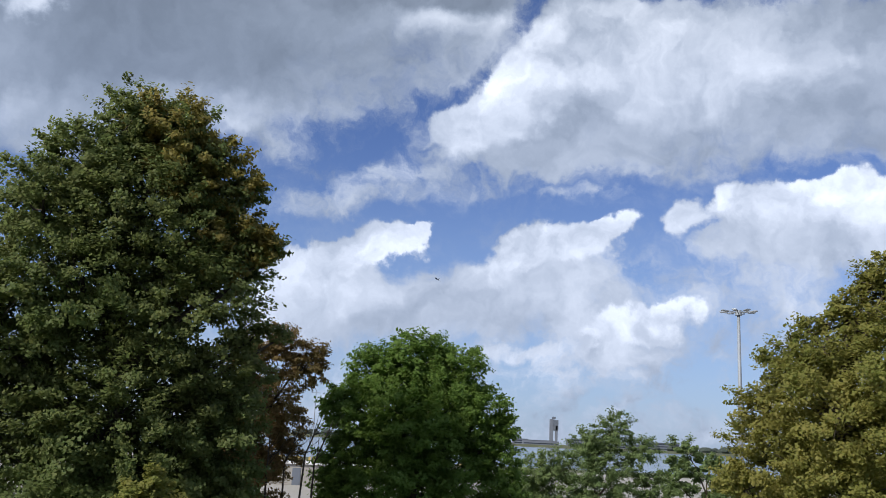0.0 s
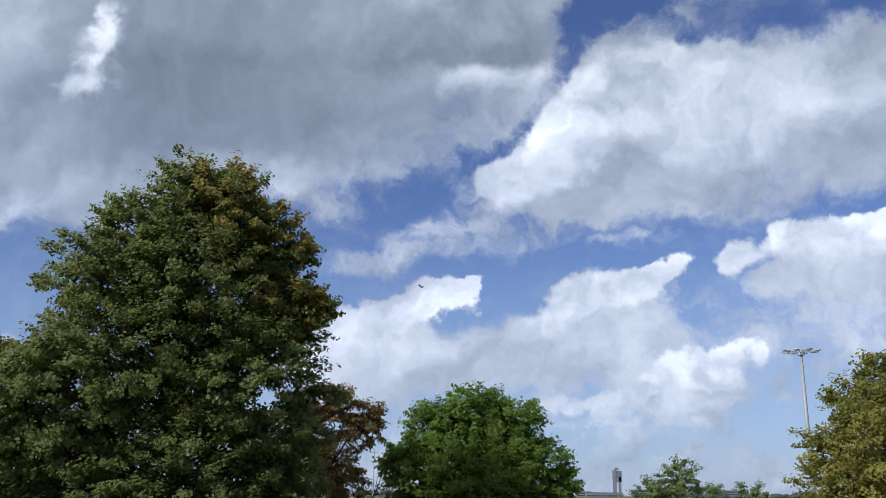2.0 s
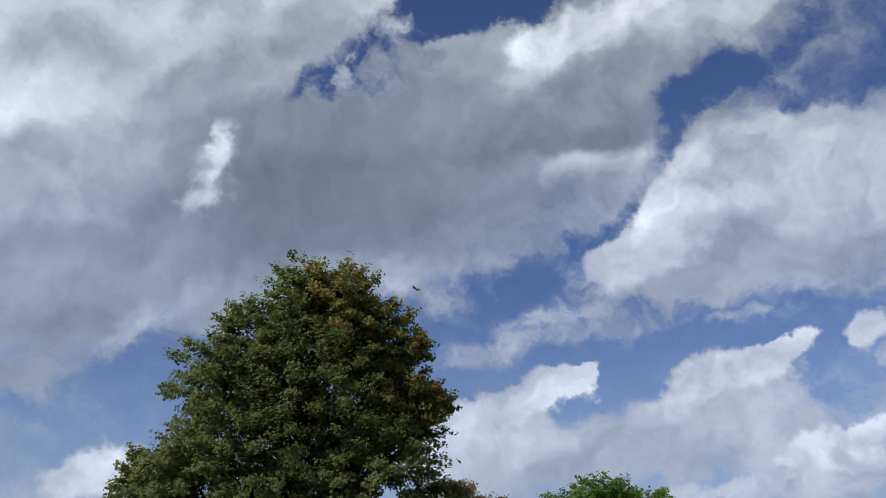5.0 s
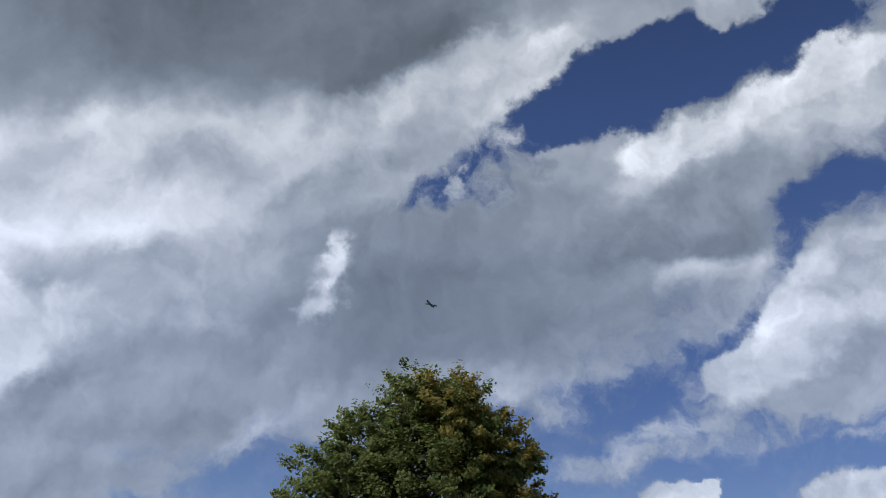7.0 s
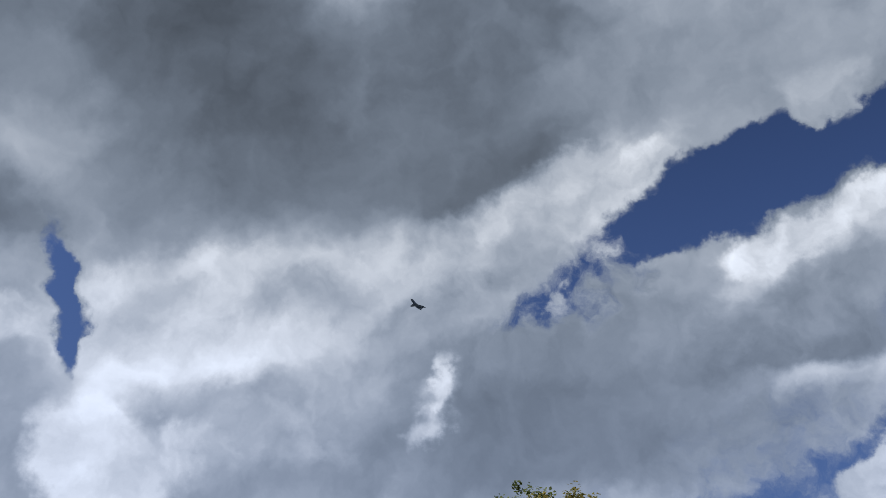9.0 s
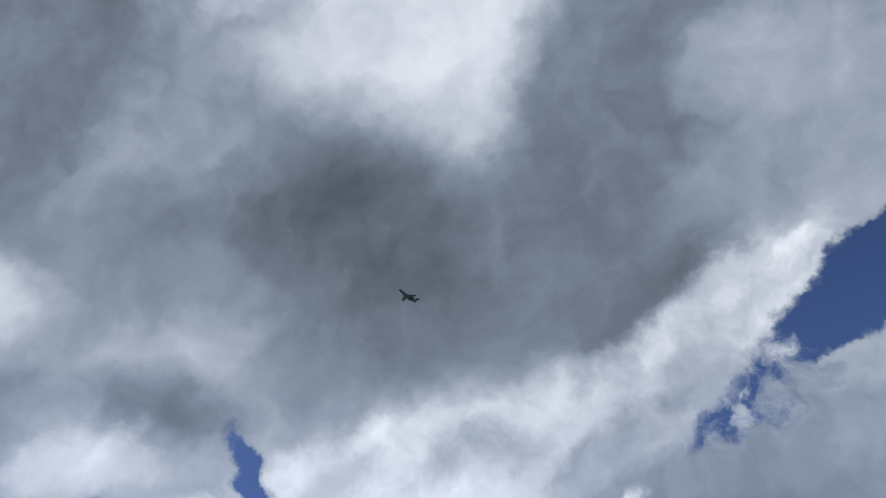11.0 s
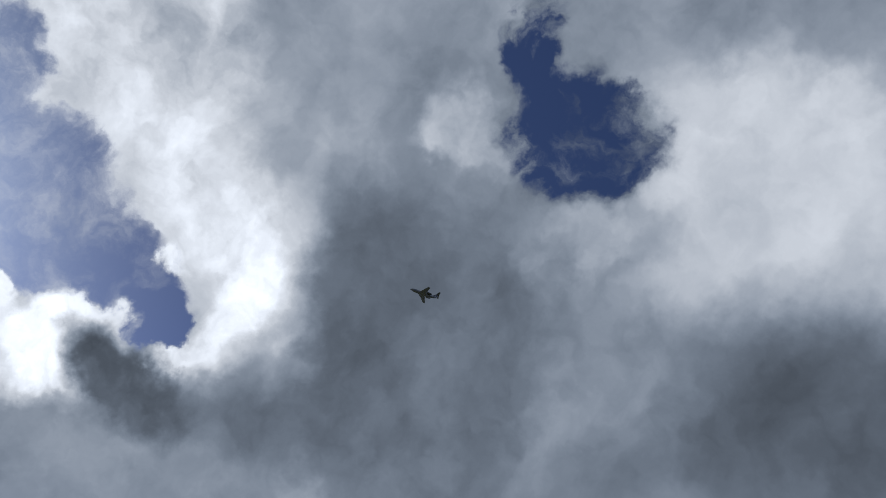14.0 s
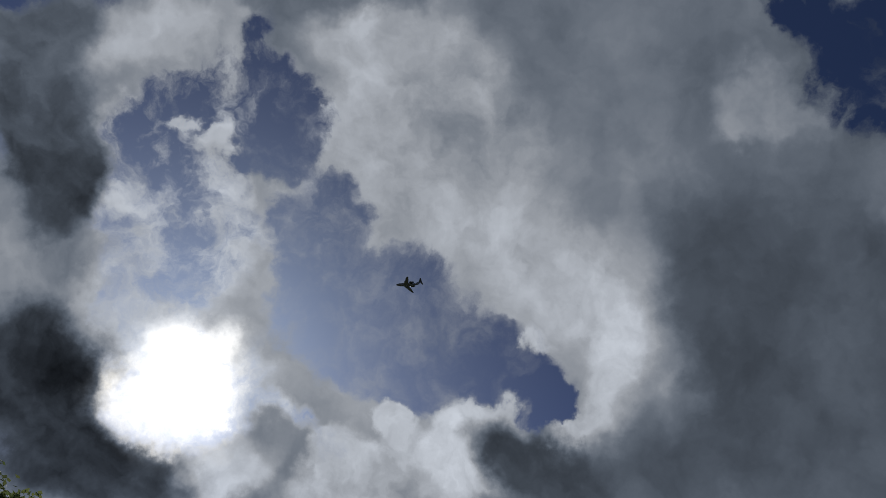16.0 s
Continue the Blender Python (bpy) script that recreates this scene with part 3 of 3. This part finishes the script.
def tree(label, lobes, count, size, mat, seed, trunk=0.25, category="tree", twigs=9, name="tree", fullness=1.0, turning=()):
    rng = np.random.default_rng(seed)
    lob = np.array(lobes)
    cx, cy = np.average(lob[:, 0], weights=lob[:, 3]), np.average(lob[:, 1], weights=lob[:, 3])
    base = ground_height(cx, cy)
    top = lob[:, 2].max()
    th = thing(name, label, category, (cx, cy, base))
    lob = lob - np.array((cx, cy, base, 0))
    high = top - base
    bm = bmesh.new()
    pts = [(0.25 * math.sin(k * 1.3 + seed) * k / 6, 0.2 * math.cos(k * 1.7 + seed) * k / 6, -0.3 + high * 0.92 * k / 7) for k in range(8)]
    tube(bm, pts, [trunk * (1.35 if k == 0 else 1.0) * (1 - k / 8.2) for k in range(8)], 10)
    part("trunk", bm, BARK, th, smooth=True)
    for x, y, z, r in lob:
        bm = bmesh.new()
        end = Vector((x, y, z))
        start_z = max(0.15 * high, min(z - 0.6 * math.hypot(x, y) - 0.5, 0.85 * high))
        k = min(6, max(0, int((start_z + 0.3) / (high * 0.92) * 7)))
        a = Vector(pts[k])
        bend = [a.lerp(end, s) + Vector((0, 0, 0.12 * r * math.sin(s * math.pi))) + Vector(rng.normal(size=3) * 0.08 * r * s) for s in (0, 0.3, 0.6, 0.85, 1)]
        tube(bm, bend, [trunk * w for w in (0.42, 0.32, 0.22, 0.14, 0.09)], 6)
        for _ in range(twigs):
            d = Vector(rng.normal(size=3))
            d.z = abs(d.z) * 0.8
            d.normalize()
            s = rng.uniform(0.35, 1.0)
            b0 = bend[2].lerp(end, s)
            b1 = b0 + d * r * rng.uniform(0.5, 0.95)
            midway = b0.lerp(b1, 0.5) + Vector(rng.normal(size=3) * 0.06 * r)
            tube(bm, [b0, midway, b1], [trunk * 0.10, trunk * 0.06, trunk * 0.02], 4)
        part("limb", bm, BARK, th, smooth=True)
    crown = new("crown", leaf_mesh("crown", lob, count, size, mat, rng, fullness))
    crown.parent = th
    if turning:
        some = [lob[k] + np.array((0, -0.3, 0.1, 0)) for k in turning]
        dry = new("yellowing_crown", leaf_mesh("yellowing_crown", some, int(count * 0.022 * len(some)), size, LEAF_TURNING, rng, 1.0))
        dry.parent = th
        tagged(dry, "yellow-brown turning leaves")
    return th


tree("tall linden with dark green leaves yellowing at the top", [(-9.5, 26.3, 15.4, 1.42), (-8.3, 26.7, 14.9, 1.63), (-10.6, 25.9, 13.8, 1.70), (-7.2, 27.1, 13.7, 1.58), (-9.0, 26.5, 12.4, 2.66), (-11.7, 25.4, 12.4, 1.77), (-6.4, 27.3, 11.7, 1.50), (-10.5, 26.0, 10.1, 2.97), (-7.7, 26.9, 9.7, 2.79), (-12.1, 25.3, 8.6, 2.61), (-9.0, 26.5, 6.6, 3.29), (-10.9, 25.8, 4.9, 3.30), (-7.1, 27.1, 5.8, 2.43), (-13.1, 24.7, 9.4, 1.39), (-13.2, 24.7, 7.0, 2.25), (-6.2, 27.3, 7.4, 1.65), (-6.2, 27.3, 4.9, 1.56), (-5.5, 27.1, 11.9, 0.62), (-4.95, 27.1, 11.9, 0.36), (-5.9, 27.0, 13.6, 0.5), (-5.9, 27.4, 9.2, 0.59), (-5.3, 27.5, 9.4, 0.38), (-4.7, 27.6, 9.3, 0.31)], 300000, 0.104, LEAF_LINDEN, 3, 0.34, fullness=1.4, turning=(1, 3, 6, 17, 19))
tree("small rust-brown tree thinning beside the linden", [(-5.9, 33.5, 9.2, 1.31), (-4.7, 33.7, 9.0, 0.95), (-5.9, 33.5, 7.3, 1.58), (-6.8, 33.3, 8.9, 1.16), (-7.0, 33.3, 6.3, 1.89), (-5.6, 33.5, 5.7, 1.05), (-6.1, 33.4, 4.7, 1.16), (-7.3, 33.2, 4.5, 1.69)], 75000, 0.08, LEAF_RUST, 5, 0.16, fullness=1.0)
tree("round full maple with bright green leaves", [(-0.8, 36.0, 9.3, 1.61), (-2.2, 35.9, 8.8, 1.45), (0.6, 36.0, 8.9, 1.56), (-2.8, 35.9, 7.1, 1.67), (1.5, 36.0, 7.3, 1.67), (-0.6, 36.0, 6.8, 2.90), (-3.4, 35.8, 5.4, 1.34), (2.2, 35.9, 5.7, 1.23), (-0.5, 36.0, 4.3, 3.35), (-3.6, 35.8, 7.8, 1.00), (2.6, 35.9, 6.8, 0.89), (-3.5, 35.8, 4.2, 1.23), (2.5, 35.9, 4.4, 1.34)], 170000, 0.104, LEAF_MAPLE, 7, 0.24, fullness=1.6)
tree("open light green tree with gaps in its crown", [(8.7, 45.2, 7.2, 1.20), (7.5, 45.4, 6.2, 1.28), (9.9, 44.9, 6.3, 1.03), (5.9, 45.6, 5.3, 1.28), (4.8, 45.7, 4.7, 1.42), (8.3, 45.2, 4.6, 2.14), (10.4, 44.8, 4.7, 1.00), (4.6, 45.8, 3.5, 1.57), (6.7, 45.5, 3.6, 1.57), (10.9, 44.7, 3.6, 1.43)], 62000, 0.095, LEAF_ASH, 11, 0.14, fullness=1.1)
tree("low straggling bush with bare grey twigs", [(11.0, 40.5, 6.3, 0.94), (11.7, 40.3, 5.4, 1.17), (10.4, 40.7, 5.1, 0.94), (12.7, 40.0, 5.3, 1.17)], 15000, 0.10, LEAF_ASH, 13, 0.09, "bush", 16, "bush", 0.6)
tree("spreading tree turning yellow-green in early autumn", [(9.2, 24.3, 8.8, 0.84), (8.7, 24.5, 7.7, 0.89), (9.4, 24.2, 9.4, 0.45), (10.2, 23.9, 8.9, 0.81), (10.1, 24.0, 10.0, 0.42), (9.7, 24.1, 9.9, 0.29), (10.7, 23.7, 10.3, 0.55), (11.1, 23.5, 9.8, 0.89), (11.1, 23.5, 11.0, 0.56), (11.7, 23.2, 11.1, 0.90), (10.4, 23.8, 7.8, 1.85), (9.0, 24.4, 6.3, 1.77), (11.3, 23.4, 7.2, 3.06), (12.8, 22.6, 9.2, 2.59), (10.5, 23.8, 5.5, 2.42), (8.1, 24.7, 5.6, 0.81)], 150000, 0.082, LEAF_GOLD, 17, 0.3, fullness=1.15, twigs=14)
tree("small pale green tree beyond the linden", [(-20.3, 34.5, 8.1, 0.99), (-20.8, 34.1, 7.2, 1.49), (-19.2, 35.1, 6.8, 1.24)], 12000, 0.11, LEAF_ASH, 19, 0.12, fullness=0.7)
tree("young tree with yellow-green leaves before the linden", [(-5.97, 20.1, 5.25, 0.45), (-6.25, 20.1, 4.7, 0.55), (-5.6, 20.1, 4.75, 0.42), (-5.9, 20.1, 4.1, 0.6)], 12000, 0.075, LEAF_GOLD, 29, 0.06, fullness=1.2)
tree("dark tree standing against the sun", [(-7.3, -8.2, 12.1, 0.63), (-7.2, -8.4, 11.4, 0.89)], 16000, 0.07, LEAF_LINDEN, 23, 0.14, fullness=3.0)

# ---- high mast ----
mx, my, mz = 42.29, 128.21, 25.67
mast = thing("light_mast", "tall grey steel mast with a ring of floodlights", "light mast", (mx, my, 0))
bm = bmesh.new()
tube(bm, [(0, 0, -0.3), (0, 0, mz * 0.5), (0, 0, mz)], [0.38, 0.30, 0.20], 14)
part("pole", bm, STEEL, mast, smooth=True)
bm = bmesh.new()
tube(bm, [(0, 0, mz - 0.2), (0, 0, mz + 0.5)], [0.5, 0.42], 14)
part("hub", bm, STEEL, mast)
for k in range(8):
    a = 2 * math.pi * (k + 0.3) / 8
    bm = bmesh.new()
    c, s = math.cos(a), math.sin(a)
    tube(bm, [(0.3 * c, 0.3 * s, mz + 0.2), (1.7 * c, 1.7 * s, mz + 0.35)], [0.06, 0.05], 6)
    arm = part("arm", bm, STEEL, mast)
    bm = bmesh.new()
    box(bm, (-0.42, -0.32, -0.10), (0.62, 0.32, 0.08), 0.05)
    bmesh.ops.transform(bm, verts=bm.verts, matrix=Matrix.Translation((2.0 * c, 2.0 * s, mz + 0.3)) @ Euler((0, radians(-6), a)).to_matrix().to_4x4())
    part("floodlight", bm, LAMP_GREY, arm)

# ---- far shore ----
tx, ty, tz = 382.19, 2975.56, 13.87
tower = thing("control_tower", "grey twin-shafted concrete tower on the far shore", "tower", (tx, ty, 2.5))
for name, x0, x1, h, mat in (("shaft", -14, -3, 80, PALE_WALL), ("shaft", 4, 11, 60, PALE_WALL), ("cab", -3.2, 13, 78, SLATE)):
    bm = bmesh.new()
    box(bm, (x0, -7, 44 if name == "cab" else -3), (x1, 7, h), 0.6)
    part(name, bm, mat, tower)
bm = bmesh.new()
box(bm, (-7, -5, 79.8), (4, 5, 88), 0.8)
part("lookout", bm, SLATE, tower)
date_seed = random.Random(4)
for k in range(16):
    w, h = date_seed.uniform(30, 80), date_seed.uniform(7, 17)
    x = tx * 0.7 - 130 + k * 45 + date_seed.uniform(-15, 15) if k < 9 else -1500 + (k - 9) * 190
    b = thing("terminal_building", "low pale airport building on the far shore", "building", (x, ty - 900 + date_seed.uniform(-60, 60), 2.3), group="far shore buildings")
    bm = bmesh.new()
    box(bm, (-w / 2, -14, -2), (w / 2, 14, h))
    part("wall", bm, PALE_WALL, b)
    bm = bmesh.new()
    box(bm, (-w / 2 - 0.6, -14.6, h), (w / 2 + 0.6, 14.6, h + 0.9))
    part("roof", bm, SLATE if k % 3 else PALE_WALL, b)
    for q in range(int(h // 5)):
        bm = bmesh.new()
        box(bm, (-w / 2 + 2, -14.3, 2 + q * 5), (w / 2 - 2, -14.0 + 0.2, 4 + q * 5))
        part("window_band", bm, DARK_GLASS, b)

bm = bmesh.new()
wood = np.random.default_rng(31)
for k in range(520):
    x = wood.uniform(-2600, 2600)
    if 120 < x < 420:
        continue
    y = 1800 + wood.uniform(0, 160)
    r = wood.uniform(5, 10)
    made = bmesh.ops.create_icosphere(bm, subdivisions=2, radius=r)["verts"]
    for v in made:
        v.co = v.co * (1 + 0.35 * noise.noise(v.co * 0.35 + Vector((k, 0, 0)))) * 1.0
        v.co = Vector((v.co.x * 1.5 + x, v.co.y + y, v.co.z * 0.8 + 2.4 + r * 0.4))
tagged(part("far_woods", bm, FAR_WOODS), "hazy dark tree line along the far shore", "woods", kind="stuff")

# ---- harbour yard ----
px, py, pz = -24.44, 188.42, 15.00
pole = thing("utility_pole", "thin pale steel pole beside the yard", "pole", (px, py, 0))
bm = bmesh.new()
tube(bm, [(0, 0, -0.3), (0, 0, pz)], [0.16, 0.07], 8)
part("shaft", bm, STEEL, pole)
bm = bmesh.new()
tube(bm, [(-0.9, 0, pz - 0.6), (0.9, 0, pz - 0.6)], [0.05, 0.05], 6)
part("crossarm", bm, STEEL, pole)

yx, yy, yz = -20.32, 148.62, 3.12
for k in range(14):
    b = thing("barrier", "yellow painted barrier block on the concrete yard", "barrier", (yx - 26 + k * 4.1, yy + 55, 0.1), group="row of barriers")
    bm = bmesh.new()
    box(bm, (-1.3, -0.4, 0), (1.3, 0.4, 0.35), 0.05)
    part("foot", bm, CONCRETE, b)
    bm = bmesh.new()
    box(bm, (-1.2, -0.2, 0.35), (1.2, 0.2, 1.15), 0.08)
    part("panel", bm, YELLOW_PAINT, b)


def van(x, y, turn):
    v = thing("van", "white panel van parked on the concrete yard", "van", (x, y, 0.1), group="parked vans")
    v.rotation_euler.z = radians(turn)
    bm = bmesh.new()
    box(bm, (-2.7, -1.0, 0.45), (1.5, 1.0, 2.5), 0.14)
    part("cargo_body", bm, WHITE_PAINT, v)
    bm = bmesh.new()
    box(bm, (1.5, -0.98, 0.45), (2.8, 0.98, 1.35), 0.14)
    part("bonnet", bm, WHITE_PAINT, v)
    bm = bmesh.new()
    box(bm, (1.4, -0.9, 1.3), (1.9, 0.9, 2.1), 0.12)
    part("windscreen", bm, DARK_GLASS, v)
    for wx in (-1.7, 1.9):
        for wy in (-0.95, 0.95):
            bm = bmesh.new()
            tube(bm, [(wx, wy - 0.12, 0.36), (wx, wy + 0.12, 0.36)], [0.36, 0.36], 14)
            part("wheel", bm, RUBBER, v)


vx, vy, vz = -24.08, 107.33, 1.42
van(vx, vy, 12)
van(vx + 13, vy + 22, 8)
van(vx + 24, vy + 40, 95)

# a low shed on the yard
hx, hy, hz = -16.46, 116.85, 0.94
shed = thing("shed", "pale concrete shed with a flat roof on the yard", "shed", (hx, hy, 0.1))
part("wall", box(bmesh.new(), (-3.2, -2.2, 0), (3.2, 2.2, 2.5), 0.03), CONCRETE, shed)
part("roof", box(bmesh.new(), (-3.5, -2.5, 2.5), (3.5, 2.5, 2.75), 0.03), WHITE_PAINT, shed)
part("door", box(bmesh.new(), (-0.6, -2.26, 0), (0.4, -2.2, 2.05)), SLATE, shed)

# ---- bare saplings between the rust tree and the maple ----
SAPLINGS = [((-4.82, 32.65, 4.08), (-4.47, 32.70, 5.72), (-3.95, 32.76, 7.10)), ((-5.19, 33.10, 4.04), (-5.23, 33.09, 5.38), (-4.63, 33.18, 6.98)), ((-5.67, 32.51, 4.05), (-5.73, 32.50, 5.19), (-5.69, 32.51, 6.53)), ((-4.38, 33.72, 4.03), (-4.26, 33.73, 5.41), (-3.69, 33.80, 6.94))]
twig_rng = np.random.default_rng(41)
for low, middle, tip in SAPLINGS:
    low, middle, tip = Vector(low), Vector(middle), Vector(tip)
    low.z = ground_height(low.x, low.y)
    sapling = thing("sapling", "thin bare grey-brown sapling with arching twigs", "sapling", low, group="bare saplings")
    bm = bmesh.new()
    line = [Vector((0, 0, -0.2)), (middle - low) * 0.5, middle - low, (middle - low).lerp(tip - low, 0.5), tip - low]
    tube(bm, line, [0.05, 0.042, 0.034, 0.024, 0.01], 6)
    part("stem", bm, BARK, sapling, smooth=True)
    for k in range(7):
        s = 0.35 + 0.09 * k
        a = line[2].lerp(line[4], max(0, s - 0.3)) if s > 0.3 else line[1]
        b = a + Vector((twig_rng.uniform(-0.8, 0.8), twig_rng.uniform(-0.5, 0.5), twig_rng.uniform(0.3, 1.1)))
        bm = bmesh.new()
        tube(bm, [a, a.lerp(b, 0.5) + Vector((0, 0, -0.06)), b], [0.016, 0.011, 0.004], 5)
        part("twig", bm, BARK, sapling)

# ---- aircraft ----
jet = thing("aircraft", "small twin-engined swept-wing jet with a high tail", "aircraft")


def lathe(bm, rows, sides=16):
    """Rings of (y, radius, z) along the body."""
    rings = [[bm.verts.new((r * math.cos(2 * math.pi * q / sides), y, z + r * math.sin(2 * math.pi * q / sides))) for q in range(sides)] for y, r, z in rows]
    for r0, r1 in zip(rings, rings[1:]):
        for q in range(sides):
            bm.faces.new((r0[q], r0[(q + 1) % sides], r1[(q + 1) % sides], r1[q]))
    bm.faces.new(rings[0][::-1])
    bm.faces.new(rings[-1])
    return bm


def blade(bm, root, tip, root_chord, tip_chord, thick, upright=False):
    """A tapered, swept wing: leading edges at root and tip, chord towards the tail (-y)."""
    ring = []
    for p, c, t in ((root, root_chord, thick), (tip, tip_chord, thick * 0.45)):
        row = []
        for s, h in ((0, 0), (0.18, 0.5), (0.5, 0.42), (1, 0.03), (1, -0.03), (0.5, -0.30), (0.18, -0.4)):
            off = Vector((h * t, 0, 0)) if upright else Vector((0, 0, h * t))
            row.append(bm.verts.new(Vector(p) + Vector((0, -s * c, 0)) + off))
        ring.append(row)
    for q in range(7):
        bm.faces.new((ring[0][q], ring[0][(q + 1) % 7], ring[1][(q + 1) % 7], ring[1][q]))
    bm.faces.new(ring[0][::-1])
    bm.faces.new(ring[1])
    bmesh.ops.recalc_face_normals(bm, faces=bm.faces)
    return bm


part("fuselage", lathe(bmesh.new(), [(7.0, 0.05, -0.15), (6.6, 0.32, -0.12), (5.9, 0.62, -0.05), (4.9, 0.86, 0), (3.6, 0.95, 0), (-2.5, 0.95, 0), (-4.5, 0.78, 0.12), (-6.2, 0.45, 0.32), (-7.6, 0.12, 0.5)]), AIRCRAFT_PAINT, jet, smooth=True)
part("windscreen", lathe(bmesh.new(), [(5.85, 0.30, 0.35), (5.5, 0.5, 0.32), (5.1, 0.55, 0.36), (4.9, 0.3, 0.5)]), AIRCRAFT_DARK, jet)
for s in (-1, 1):
    part("wing", blade(bmesh.new(), (s * 0.5, 2.2, -0.6), (s * 5.9, -1.6, -0.1), 3.6, 1.2, 0.42), AIRCRAFT_PAINT, jet)
    part("tailplane", blade(bmesh.new(), (0, -6.6, 3.0), (s * 2.4, -7.8, 3.0), 1.7, 0.8, 0.2), AIRCRAFT_PAINT, jet)
    eng = part("engine", lathe(bmesh.new(), [(-1.9, 0.42, 0.35), (-2.1, 0.55, 0.35), (-3.4, 0.56, 0.35), (-4.6, 0.36, 0.38)]), AIRCRAFT_DARK, jet, smooth=True)
    eng.location.x = s * 1.45
    part("pylon", box(bmesh.new(), (min(s * 0.7, s * 1.3), -3.9, 0.25), (max(s * 0.7, s * 1.3), -2.5, 0.42)), AIRCRAFT_PAINT, jet)
part("tail_fin", blade(bmesh.new(), (0, -4.2, 0.5), (0, -6.6, 3.05), 3.1, 1.9, 0.3, True), AIRCRAFT_PAINT, jet)

# seconds and place of the aircraft, which climbs past in a banked turn
FLIGHT = [
    (0, -7.0, 1320.1, 234.6),
    (0.5, -30.8, 1274.2, 238.5),
    (1, -49.4, 1227.1, 248.3),
    (1.5, -73.4, 1180.8, 254.4),
    (2, -94.0, 1134.1, 261.8),
    (2.5, -110.7, 1088.1, 266.1),
    (3, -129.1, 1041.9, 271.5),
    (3.5, -147.5, 995.6, 276.9),
    (4, -162.2, 949.4, 282.5),
    (6.5, -221.4, 715.7, 315.0),
    (7, -230.6, 669.3, 320.3),
    (7.5, -239.4, 623.2, 325.0),
    (8, -246.2, 577.3, 329.1),
    (10.5, -268.9, 350.4, 349.7),
    (11, -270.9, 305.7, 354.0),
    (11.5, -271.8, 261.6, 358.3),
    (12, -275.6, 217.0, 363.4),
    (12.5, -272.0, 175.4, 367.5),
    (13, -274.0, 130.3, 374.0),
    (13.5, -278.1, 91.1, 379.3),
    (14, -285.3, 45.4, 387.1),
    (14.5, -290.7, -1.4, 394.9),
    (15, -295.4, -52.6, 401.9),
    (15.5, -296.2, -107.4, 406.7),
    (16, -296.3, -158.5, 410.9),
]


def motions():
    """The aircraft flies towards the bank and past it, nose slightly up."""
    rows = []
    for t, x, y, z in FLIGHT:
        drift = 22 - 18 * min(t / 10, 1)       # degrees off the straight run, less as it turns in
        bank = -28 * max(0.0, 1 - max(t - 3, 0) / 14)
        rows.append((t, pose(x, y, z, 7, bank, 180 - drift)))
    walk(jet, rows)


motions()
